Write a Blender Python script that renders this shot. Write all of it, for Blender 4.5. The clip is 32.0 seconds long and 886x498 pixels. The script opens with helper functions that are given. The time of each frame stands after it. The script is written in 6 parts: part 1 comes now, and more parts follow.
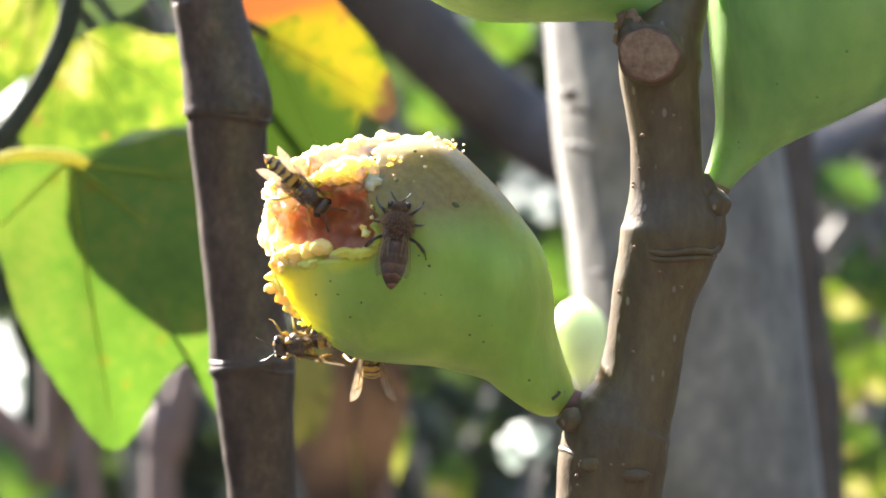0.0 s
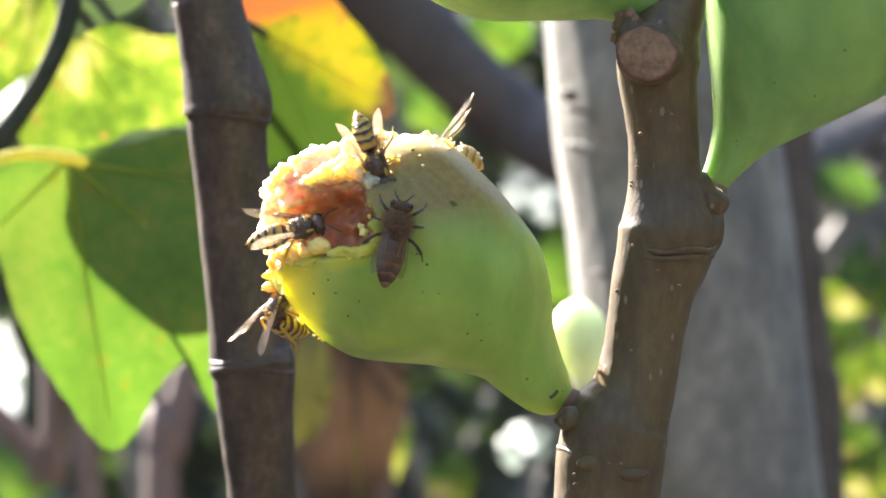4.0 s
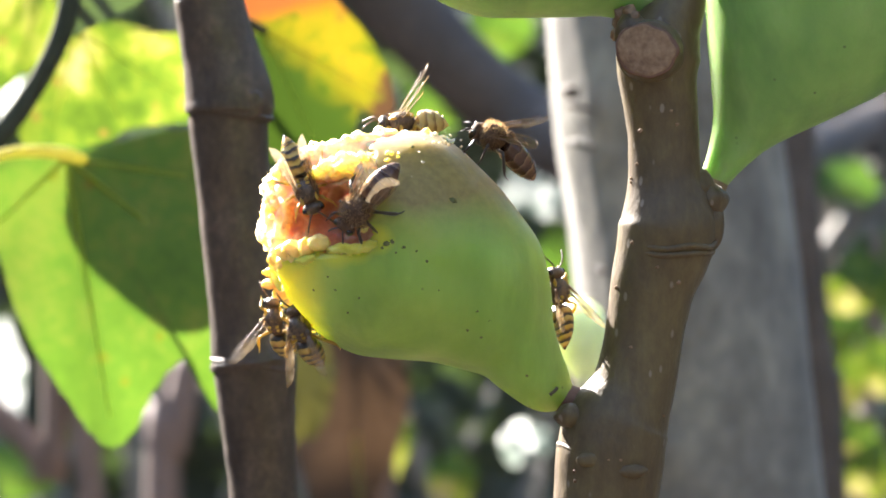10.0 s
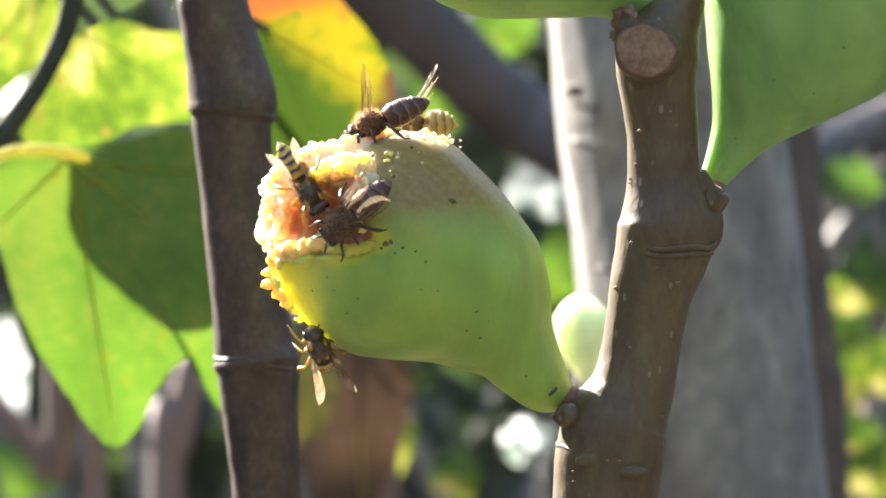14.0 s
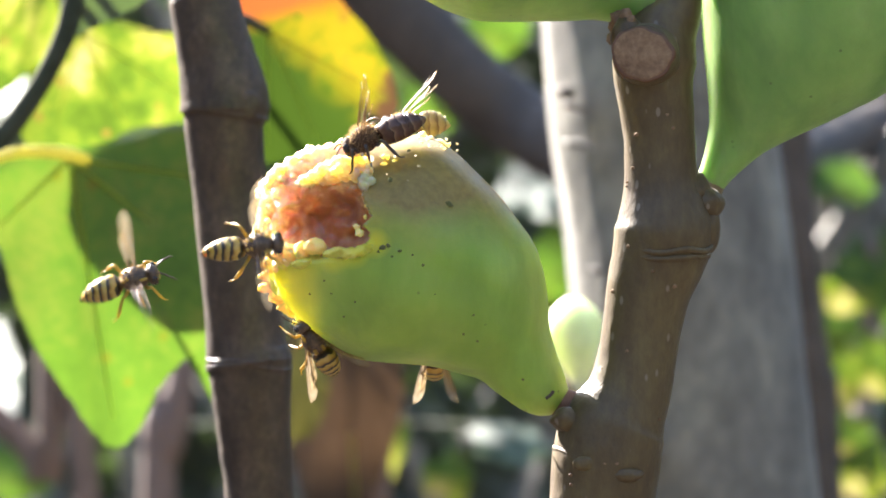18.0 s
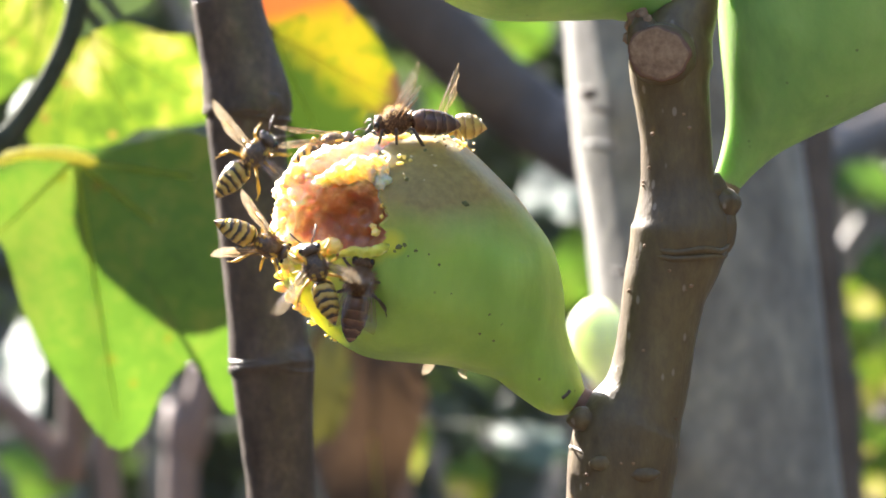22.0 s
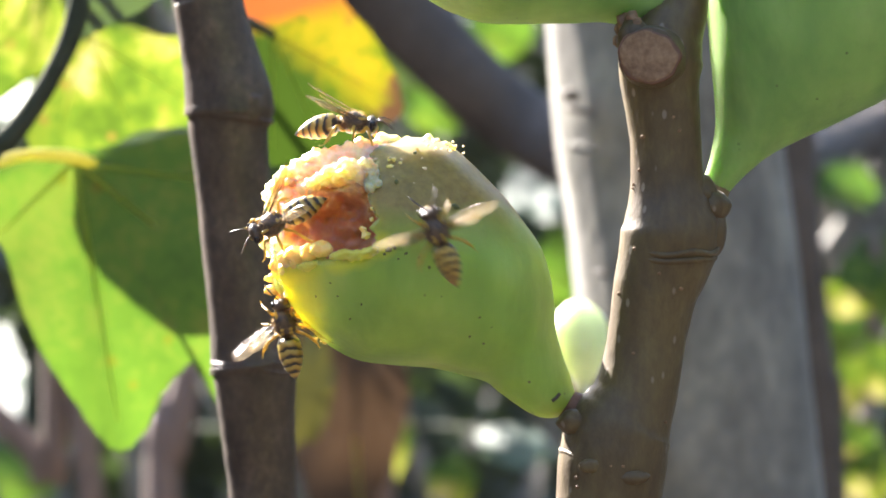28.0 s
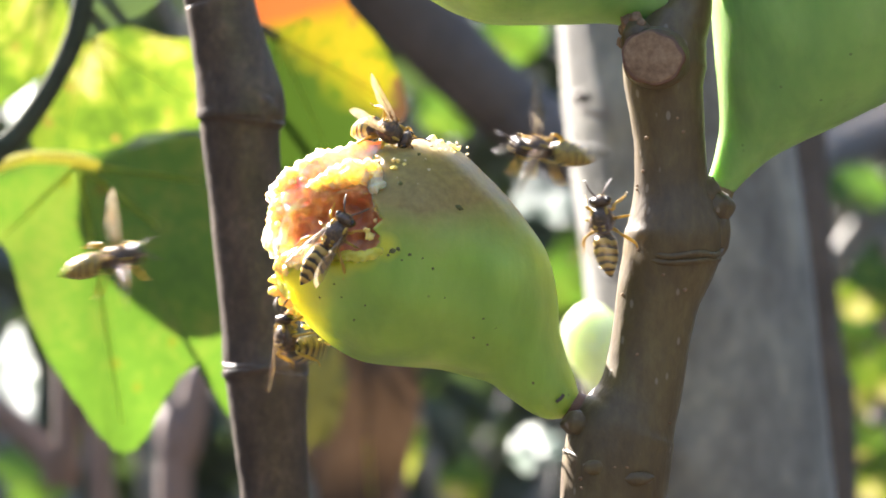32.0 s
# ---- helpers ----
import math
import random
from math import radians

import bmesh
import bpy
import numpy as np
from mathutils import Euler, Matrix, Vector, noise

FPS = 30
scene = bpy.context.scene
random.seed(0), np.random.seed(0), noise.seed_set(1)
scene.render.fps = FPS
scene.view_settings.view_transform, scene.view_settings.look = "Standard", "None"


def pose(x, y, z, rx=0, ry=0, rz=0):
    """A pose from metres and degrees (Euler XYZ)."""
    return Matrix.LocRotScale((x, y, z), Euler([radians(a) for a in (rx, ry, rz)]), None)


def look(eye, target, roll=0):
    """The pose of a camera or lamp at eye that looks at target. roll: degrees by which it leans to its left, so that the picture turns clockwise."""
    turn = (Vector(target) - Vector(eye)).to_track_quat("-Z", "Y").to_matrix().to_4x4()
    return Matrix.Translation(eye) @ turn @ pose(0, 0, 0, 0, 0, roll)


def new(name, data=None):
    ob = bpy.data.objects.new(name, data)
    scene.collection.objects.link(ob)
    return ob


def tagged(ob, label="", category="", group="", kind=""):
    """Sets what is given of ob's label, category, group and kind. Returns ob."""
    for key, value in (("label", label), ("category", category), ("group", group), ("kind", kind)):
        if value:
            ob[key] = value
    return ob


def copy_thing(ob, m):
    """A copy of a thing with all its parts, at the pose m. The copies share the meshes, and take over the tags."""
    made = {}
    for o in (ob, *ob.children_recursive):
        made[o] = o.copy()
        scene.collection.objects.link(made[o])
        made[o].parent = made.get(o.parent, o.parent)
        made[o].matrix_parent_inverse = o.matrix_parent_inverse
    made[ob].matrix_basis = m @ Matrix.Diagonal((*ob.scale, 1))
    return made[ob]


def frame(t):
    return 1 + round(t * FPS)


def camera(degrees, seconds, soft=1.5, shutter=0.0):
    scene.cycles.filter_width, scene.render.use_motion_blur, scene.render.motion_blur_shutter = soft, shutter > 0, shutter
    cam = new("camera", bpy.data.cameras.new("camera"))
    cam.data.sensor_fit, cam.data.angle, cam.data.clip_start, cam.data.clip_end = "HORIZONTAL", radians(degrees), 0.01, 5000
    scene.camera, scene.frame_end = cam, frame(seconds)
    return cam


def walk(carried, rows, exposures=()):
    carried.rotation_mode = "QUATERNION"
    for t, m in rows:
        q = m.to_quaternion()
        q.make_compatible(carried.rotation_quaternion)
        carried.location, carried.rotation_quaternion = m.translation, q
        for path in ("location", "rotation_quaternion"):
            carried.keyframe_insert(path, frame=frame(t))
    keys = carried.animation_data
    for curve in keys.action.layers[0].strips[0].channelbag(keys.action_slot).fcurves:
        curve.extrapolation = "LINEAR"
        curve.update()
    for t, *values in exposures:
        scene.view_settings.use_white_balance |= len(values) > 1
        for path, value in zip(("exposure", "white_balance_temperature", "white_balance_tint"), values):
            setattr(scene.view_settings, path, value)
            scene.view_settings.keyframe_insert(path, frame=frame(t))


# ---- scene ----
# A close view of a ripe fig on its branch, eaten open by bees and wasps.
# Plan: u to the right and v down, in steps of 0.078 mm on the plane of the fig, 0.8 m before the camera.
S, D, H = 0.000078, 0.80, 1.50

# sway: seconds and steps of the plan
PAN_A = ((0, 0), (1, 3), (2, 0), (3, 3), (3.5, 0), (6, -1), (9, -1), (9.5, 3), (10.5, 2), (11, -1), (12, 2), (13, 0), (13.5, 5), (14.5, 11),
         (15.2, 20), (16, 43), (16.5, 52), (17, 52), (17.5, 22), (18, -6), (18.5, 2), (19, 32), (19.5, 35), (20, 11), (20.5, -7))
PAN_B = ((21, 5), (21.5, 29), (22, 34), (22.5, 14), (23, -4), (23.5, 2), (24, 20), (24.5, 28), (25, 15), (25.5, 3), (26.2, 8), (26.9, 24),
         (27.5, 15), (28, 2), (28.5, 8), (29, 25), (29.5, 31), (30, 14), (30.5, 0), (31, 6), (31.5, 22), (32, 23))
TILT = ((0, 0), (8, 0), (8.5, -3), (10, -5), (14, -7), (16.5, -6), (19, -4), (22, -2), (25, 0), (28, 1), (30, 4), (32, 5))
FIG_A = ((0, 0), (0.5, -2), (1, 3), (2, 3), (2.5, 3), (3, -4), (3.5, -5), (5.5, 3), (6, -2), (6.5, -7), (7, -5), (7.5, -2), (8, -5), (9, -10),
         (9.5, -4), (10, -4), (10.5, -8), (11.5, -7), (12, -7), (12.5, -14), (13, -7), (14.5, -5), (16.5, 10), (17, 15), (17.5, -4), (18, -11))
FIG_B = ((18.5, 1), (19, 4), (19.5, 7), (20, 3), (20.5, -10), (21, -2), (21.5, 15), (22, 18), (22.5, 12), (23, 7), (23.5, 12), (24, 18),
         (24.5, 23), (25, 16), (25.5, 3), (27.5, 1), (28, 0), (28.5, 4), (29, 10), (29.5, 12), (30, 4), (30.5, -2), (31, 3), (31.5, 7), (32, 7))
FIG_LIFT = ((0, 0), (6, -3), (8, -1), (9.5, -3), (14.5, 0), (16.5, -3), (17, -1), (17.5, 4), (18.5, 3), (20.5, 3), (22, 0), (25, 0), (28, 2), (29.5, -1), (30.5, 2), (32, 0))
LEAF = ((0, 0), (3.5, -2), (9, -3), (13, -2), (14.5, 3), (16.5, 25), (17, 21), (17.5, 20), (18, 3), (19, 17), (19.5, 20), (20, 13), (20.5, 2), (21, 1),
        (21.5, 13), (22.5, 11), (23, -7), (23.5, -1), (24, 8), (24.5, 13), (25, 3), (25.5, 6), (27.5, 11), (28.5, 13), (29.5, 17), (30, 13), (30.5, 3), (31, 11), (32, 19))


GLINT = ((0, 0), (10, 0), (13, 2), (14.5, 5), (17, 45), (19, 28), (21, 34), (23, 36), (25, 45), (28, 32), (29, 24), (30, 34), (31, 20), (32, 2))


def track(rows, t):
    """The value of rows at t, eased between its times."""
    if t <= rows[0][0]:
        return rows[0][1]
    for (t0, a), (t1, b) in zip(rows, rows[1:]):
        if t <= t1:
            f = (t - t0) / (t1 - t0)
            f = f * f * (3 - 2 * f)
            return a + (b - a) * f
    return rows[-1][1]


def pan(t):
    return track(PAN_A + PAN_B, t)


def fig_sway(t):
    """How far the fruiting twig stands off its rest, against the garden."""
    return track(FIG_A + FIG_B, t) - pan(t), track(FIG_LIFT, t)


def leaf_sway(t):
    return track(LEAF, t) - pan(t)


def at(u, v, d=D):
    k = S * d / D
    return Vector(((u - 784) * k, d - D, H + (441 - v) * k))


cam = camera(2 * math.degrees(math.atan(784 * S / D)), 32.0, soft=1.8, shutter=0.6)
cam.data.dof.use_dof, cam.data.dof.focus_distance, cam.data.dof.aperture_fstop = True, D - 0.008, 52
STEPS = [i * 0.25 for i in range(129)]
walk(cam, [(t, pose(0, -D, H, 90 + math.degrees(track(TILT, t) * S / D), 0, math.degrees(pan(t) * S / D))) for t in STEPS],
     exposures=[(0, 3.16, 6500, 14), (32, 3.16, 6500, 14)])

# ---- light ----
SUN_AZ, SUN_EL = 38.0, 34.0          # degrees to the left of straight behind the fig, and above the horizon
az, el = radians(SUN_AZ), radians(SUN_EL)
to_sun = Vector((-math.sin(az) * math.cos(el), math.cos(az) * math.cos(el), math.sin(el)))
world = bpy.data.worlds.new("world")
scene.world = world
world.use_nodes = True
sky = world.node_tree.nodes.new("ShaderNodeTexSky")
sky.sky_type, sky.sun_disc, sky.sun_elevation, sky.sun_rotation = "NISHITA", False, el, -az
world.node_tree.links.new(sky.outputs[0], world.node_tree.nodes["Background"].inputs[0])
world.node_tree.nodes["Background"].inputs[1].default_value = 0.091
sun = new("sun", bpy.data.lights.new("sun", "SUN"))
sun.data.energy, sun.data.angle, sun.data.color = 5.0, radians(0.5), (1.0, 0.95, 0.86)
sun.matrix_world = look(to_sun * 8 + Vector((0, 0, H)), (0, 0, H))


# ---- materials ----
def material(name, build):
    m = bpy.data.materials.new(name)
    m.use_nodes = True
    tree = m.node_tree
    bsdf = tree.nodes["Principled BSDF"]

    def node(kind, **kw):
        n = tree.nodes.new(kind)
        for k, v in kw.items():
            n.inputs[k.replace("_", " ")].default_value = v
        return n

    build(tree, bsdf, node, tree.links.new)
    return m


def ramp(tree, fac, stops):
    n = tree.nodes.new("ShaderNodeValToRGB")
    el = n.color_ramp.elements
    while len(el) < len(stops):
        el.new(0.5)
    for e, (p, c) in zip(el, stops):
        e.position, e.color = p, (*c, 1)
    tree.links.new(fac, n.inputs[0])
    return n.outputs[0]


def mixed(tree, fac, a, b):
    n = tree.nodes.new("ShaderNodeMix")
    n.data_type = "RGBA"
    if isinstance(fac, float):
        n.inputs[0].default_value = fac
    else:
        tree.links.new(fac, n.inputs[0])
    for i, c in ((6, a), (7, b)):
        if isinstance(c, tuple):
            n.inputs[i].default_value = (*c, 1)
        else:
            tree.links.new(c, n.inputs[i])
    return n.outputs[2]


def surface(name, stops, scale, rough=0.6, bump=0.3, dist=0.0005, stretch=(1, 1, 1), fine=6.0, spots=None, spot_scale=200, spec=0.4, sss=0.0, radius=(0.002, 0.0015, 0.0006), thin=0.0, thin_tint=(0.5, 0.8, 0.1), fuzz=0.0, tint_mix=0.55):
    """A two-scale surface: broad patches and fine grain, with relief; thin lets light shine through."""
    def build(tree, bsdf, node, link):
        co = node("ShaderNodeTexCoord")
        mp = node("ShaderNodeMapping", Scale=stretch)
        link(co.outputs["Object"], mp.inputs[0])
        a = node("ShaderNodeTexNoise", Scale=scale, Detail=5.0, Roughness=0.6)
        b = node("ShaderNodeTexNoise", Scale=scale * fine, Detail=4.0, Roughness=0.65)
        link(mp.outputs[0], a.inputs["Vector"])
        link(mp.outputs[0], b.inputs["Vector"])
        add = node("ShaderNodeMath")
        add.operation = "MULTIPLY_ADD"
        link(b.outputs[0], add.inputs[0])
        add.inputs[1].default_value = 0.4
        sc = node("ShaderNodeMath")
        sc.operation = "MULTIPLY"
        link(a.outputs[0], sc.inputs[0])
        sc.inputs[1].default_value = 0.6
        link(sc.outputs[0], add.inputs[2])
        col = ramp(tree, add.outputs[0], stops)
        if spots:
            w = node("ShaderNodeTexVoronoi", Scale=spot_scale)
            link(mp.outputs[0], w.inputs["Vector"])
            m = ramp(tree, w.outputs["Distance"], ((0.10, (1, 1, 1)), (0.16, (0, 0, 0))))
            col = mixed(tree, m, col, spots)
        link(col, bsdf.inputs["Base Color"])
        bsdf.inputs["Roughness"].default_value = rough
        bsdf.inputs["Specular IOR Level"].default_value = spec
        bp = node("ShaderNodeBump", Strength=bump, Distance=dist)
        link(add.outputs[0], bp.inputs["Height"])
        link(bp.outputs[0], bsdf.inputs["Normal"])
        if fuzz:
            bsdf.inputs["Sheen Weight"].default_value = fuzz
            bsdf.inputs["Sheen Roughness"].default_value = 0.35
        if sss:
            bsdf.inputs["Subsurface Weight"].default_value = sss
            bsdf.inputs["Subsurface Radius"].default_value = radius
            bsdf.inputs["Subsurface Scale"].default_value = 1.0
        if thin:
            tr = node("ShaderNodeBsdfTranslucent")
            link(mixed(tree, tint_mix, col, thin_tint), tr.inputs[0])
            link(bp.outputs[0], tr.inputs["Normal"])
            ms = node("ShaderNodeMixShader", Fac=thin)
            link(bsdf.outputs[0], ms.inputs[1])
            link(tr.outputs[0], ms.inputs[2])
            link(ms.outputs[0], tree.nodes["Material Output"].inputs[0])
    return material(name, build)


bark_dark = surface("bark_dark", ((0.36, (0.030, 0.018, 0.011)), (0.52, (0.060, 0.038, 0.024)), (0.68, (0.115, 0.077, 0.05))), 160, 0.5, 0.5, 0.0006, (1, 1, 0.7), spec=0.4, fuzz=0.05)
bark_twig = surface("bark_twig", ((0.3, (0.054, 0.031, 0.015)), (0.5, (0.10, 0.067, 0.028)), (0.7, (0.155, 0.115, 0.044))), 110, 0.5, 0.55, 0.0007, (1, 1, 0.5), spots=(0.2, 0.155, 0.11), spot_scale=420, fuzz=0.08)
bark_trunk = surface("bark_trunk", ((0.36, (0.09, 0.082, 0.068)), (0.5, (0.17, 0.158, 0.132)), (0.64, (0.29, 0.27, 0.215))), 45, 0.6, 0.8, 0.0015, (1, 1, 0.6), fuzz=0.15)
# the tree's bark again, darker: shade put into its colour
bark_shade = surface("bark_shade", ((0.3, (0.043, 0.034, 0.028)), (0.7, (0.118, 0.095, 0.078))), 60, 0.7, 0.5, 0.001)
dry_wood = surface("dry_wood", ((0.3, (0.10, 0.066, 0.052)), (0.55, (0.19, 0.135, 0.11)), (0.75, (0.28, 0.21, 0.175))), 40, 0.7, 0.6, 0.001, (1, 1, 0.2))
scar_wood = surface("scar_wood", ((0.34, (0.12, 0.062, 0.03)), (0.5, (0.23, 0.135, 0.072)), (0.68, (0.34, 0.22, 0.125))), 260, 0.7, 0.5, 0.0004)
scar_rim = surface("scar_rim", ((0.3, (0.085, 0.036, 0.022)), (0.7, (0.19, 0.10, 0.06))), 300, 0.6, 0.4, 0.0003)
leaf_green = surface("leaf_green", ((0.36, (0.056, 0.112, 0.022)), (0.5, (0.086, 0.155, 0.026)), (0.62, (0.18, 0.2, 0.04))), 60, 0.5, 0.4, 0.0006, thin=0.34, thin_tint=(0.097, 0.207, 0.005), spots=(0.16, 0.13, 0.02), spot_scale=110)
leaf_yellow_green = surface("leaf_yellow_green", ((0.40, (0.035, 0.085, 0.008)), (0.46, (0.075, 0.145, 0.012)), (0.52, (0.16, 0.21, 0.018)), (0.57, (0.32, 0.30, 0.06)), (0.62, (0.40, 0.34, 0.16)), (0.68, (0.22, 0.12, 0.03))), 30, 0.55, 0.4, 0.0006, thin=0.36, thin_tint=(0.135, 0.182, 0.013), spots=(0.22, 0.12, 0.03), spot_scale=150, fine=4.0, tint_mix=0.3)
leaf_pale = surface("leaf_pale", ((0.3, (0.03, 0.055, 0.035)), (0.7, (0.11, 0.165, 0.115))), 25, 0.6, 0.6, 0.002, thin=0.2, thin_tint=(0.3, 0.4, 0.25))
leaf_dead = surface("leaf_dead", ((0.3, (0.02, 0.014, 0.009)), (0.5, (0.045, 0.031, 0.022)), (0.7, (0.10, 0.07, 0.05))), 35, 0.8, 0.8, 0.003, thin=0.08, thin_tint=(0.2, 0.11, 0.05))
leaf_olive = surface("leaf_olive", ((0.3, (0.04, 0.042, 0.01)), (0.7, (0.09, 0.08, 0.02))), 40, 0.6, 0.5, 0.001, thin=0.08, thin_tint=(0.2, 0.19, 0.03))
foliage = surface("foliage", ((0.3, (0.03, 0.035, 0.028)), (0.7, (0.085, 0.09, 0.065))), 12, 0.5, 0.3, 0.002, thin=0.12, thin_tint=(0.2, 0.35, 0.06))
soil = surface("soil", ((0.3, (0.03, 0.026, 0.024)), (0.7, (0.10, 0.085, 0.075))), 3, 0.9, 0.6, 0.01)
pedicel_mat = surface("pedicel", ((0.3, (0.10, 0.07, 0.03)), (0.7, (0.26, 0.2, 0.10))), 400, 0.5, 0.4, 0.0003)


def autumn(name):
    """A leaf that turns: yellow, still green near its lower lobe, orange by the stalk, brown at the tip."""
    def build(tree, bsdf, node, link):
        co = node("ShaderNodeTexCoord")
        n = node("ShaderNodeTexNoise", Scale=110.0, Detail=6.0, Roughness=0.7)
        link(co.outputs["Object"], n.inputs["Vector"])

        def mask(gain, k, lo, hi):
            dot = node("ShaderNodeVectorMath")
            dot.operation = "DOT_PRODUCT"
            link(co.outputs["Object"], dot.inputs[0])
            dot.inputs[1].default_value = gain
            m = node("ShaderNodeMath")
            m.operation = "MULTIPLY_ADD"
            link(n.outputs[0], m.inputs[0])
            m.inputs[1].default_value = k
            link(dot.outputs["Value"], m.inputs[2])
            return ramp(tree, m.outputs[0], ((lo, (0, 0, 0)), (hi, (1, 1, 1))))
        col = ramp(tree, n.outputs[0], ((0.36, (0.05, 0.09, 0.006)), (0.43, (0.15, 0.17, 0.008)), (0.5, (0.26, 0.22, 0.008)), (0.6, (0.33, 0.25, 0.010)), (0.7, (0.24, 0.12, 0.02))))
        col = mixed(tree, mask((-25, 0, -30), 0.8, 0.28, 0.52), col, (0.04, 0.075, 0.008))
        col = mixed(tree, mask((-14, 0, 52), 0.6, 0.33, 0.5), col, (0.46, 0.11, 0.025))
        col = mixed(tree, mask((12, 0, -6), 0.25, 0.44, 0.48), col, (0.09, 0.045, 0.02))
        link(col, bsdf.inputs["Base Color"])
        bsdf.inputs["Roughness"].default_value = 0.7
        bsdf.inputs["Specular IOR Level"].default_value = 0.15
        tr = node("ShaderNodeBsdfTranslucent")
        link(col, tr.inputs[0])
        ms = node("ShaderNodeMixShader", Fac=0.27)
        link(bsdf.outputs[0], ms.inputs[1])
        link(tr.outputs[0], ms.inputs[2])
        link(ms.outputs[0], tree.nodes["Material Output"].inputs[0])
    return material(name, build)


leaf_autumn = autumn("leaf_autumn")


# ---- builders ----
def part(name, bm, mat, parent=None, label="", smooth=True):
    me = bpy.data.meshes.new(name)
    if smooth:
        for f in bm.faces:
            f.smooth = True
    bm.to_mesh(me)
    bm.free()
    if mat:
        me.materials.append(mat)
    ob = new(name, me)
    if parent:
        ob.parent = parent
    if label:
        ob["label"] = label
    return ob


def thing(name, origin, label, category, group="", kind=""):
    ob = new(name)
    ob.empty_display_size = 0.01
    ob.location = origin
    return tagged(ob, label, category, group, kind)


def spline(points, n):
    """Points resampled along a smooth curve; each is a tuple of numbers."""
    pts = [np.array(p, float) for p in points]
    pts = [2 * pts[0] - pts[1]] + pts + [2 * pts[-1] - pts[-2]]
    out = []
    for i in range(1, len(pts) - 2):
        p0, p1, p2, p3 = pts[i - 1:i + 3]
        for k in range(n):
            t = k / n
            out.append(0.5 * (2 * p1 + (p2 - p0) * t + (2 * p0 - 5 * p1 + 4 * p2 - p3) * t * t + (3 * p1 - p0 - 3 * p2 + p3) * t ** 3))
    out.append(pts[-2])
    return out


def tube(points, seg=28, n=6, rough=0.0, freq=150.0, bm=None):
    """A limb through points (x, y, z, radius), closed at both ends, with an uneven skin."""
    bm = bm or bmesh.new()
    rows = spline(points, n)
    rings = []
    ref = Vector((0, -1, 0.01)).normalized()
    for i, p in enumerate(rows):
        c, r = Vector(p[:3]), max(p[3], 1e-5)
        a, b = rows[max(i - 1, 0)], rows[min(i + 1, len(rows) - 1)]
        axis = Vector(b[:3] - a[:3]).normalized()
        s = axis.cross(ref)
        if s.length < 1e-3:
            s = axis.cross(Vector((1, 0, 0)))
        s.normalize()
        q = axis.cross(s)
        ring = []
        for j in range(seg):
            w = 2 * math.pi * j / seg
            dirn = s * math.cos(w) + q * math.sin(w)
            pt = c + dirn * r
            if rough:
                pt += dirn * r * rough * (noise.noise(pt * freq) + 0.5 * noise.noise(pt * freq * 3.1))
            ring.append(bm.verts.new(pt))
        rings.append(ring)
    for r0, r1 in zip(rings, rings[1:]):
        for j in range(seg):
            bm.faces.new((r0[j], r0[(j + 1) % seg], r1[(j + 1) % seg], r1[j]))
    bm.faces.new(rings[0][::-1])
    bm.faces.new(rings[-1])
    return bm


def limb(rows, d, origin, seg=28, n=6, rough=0.03, freq=150.0):
    """A tube from plan rows (u, v, width[, distance])."""
    pts = []
    for row in rows:
        dd = row[3] if len(row) > 3 else d
        p = at(row[0], row[1], dd) - origin
        pts.append((*p, row[2] / 2 * S * dd / D))
    return tube(pts, seg, n, rough, freq)


def blade(outline, centre, d, origin, rings=10, cup=0.004, wave=0.002, seed=0.0, lean=(0.0, 0.0), thick=0.0):
    """A leaf blade: rays from its stalk's end (centre) to a lobed outline, cupped and wavy."""
    bm = bmesh.new()
    k = S * d / D
    c = at(*centre, d)
    pts = [Vector(((u - centre[0]) * k, 0, (centre[1] - v) * k)) for u, v in outline]
    ring_pts = [Vector((*p, 0)[:3]) for p in spline([tuple(p) for p in pts + pts[:1]], 6)[:-1]]
    top = max(p.length for p in ring_pts)
    mid = bm.verts.new(c - origin)
    prev = None
    m = len(ring_pts)
    for i in range(1, rings + 1):
        f = i / rings
        ring = []
        for j, p in enumerate(ring_pts):
            q = p * f
            depth = cup * (q.length / top) ** 2 + wave * noise.noise(Vector((q.x * 28 + seed, q.z * 28, seed * 3.7))) * min(1.0, f * 3)
            depth += wave * 0.25 * math.sin(j * 0.3 + seed) * f ** 3
            q = q + Vector((0, depth + q.x * lean[0] + q.z * lean[1], 0))
            if i == rings:
                q *= 1 + 0.018 * noise.noise(Vector((j * 0.9, seed, 0)))
            ring.append(bm.verts.new(c + q - origin))
        for j in range(m):
            if prev is None:
                bm.faces.new((mid, ring[j], ring[(j + 1) % m]))
            else:
                bm.faces.new((prev[j], ring[j], ring[(j + 1) % m], prev[(j + 1) % m]))
        prev = ring
    return bm


# ---- ground and garden behind ----
def build_ground():
    bm = bmesh.new()
    bmesh.ops.create_grid(bm, x_segments=60, y_segments=60, size=150)
    for v in bm.verts:
        v.co.z = 0.05 * noise.noise(v.co * 0.2)
    tagged(part("ground", bm, soil), "dark bare garden soil under the fig tree", "ground", kind="structure")


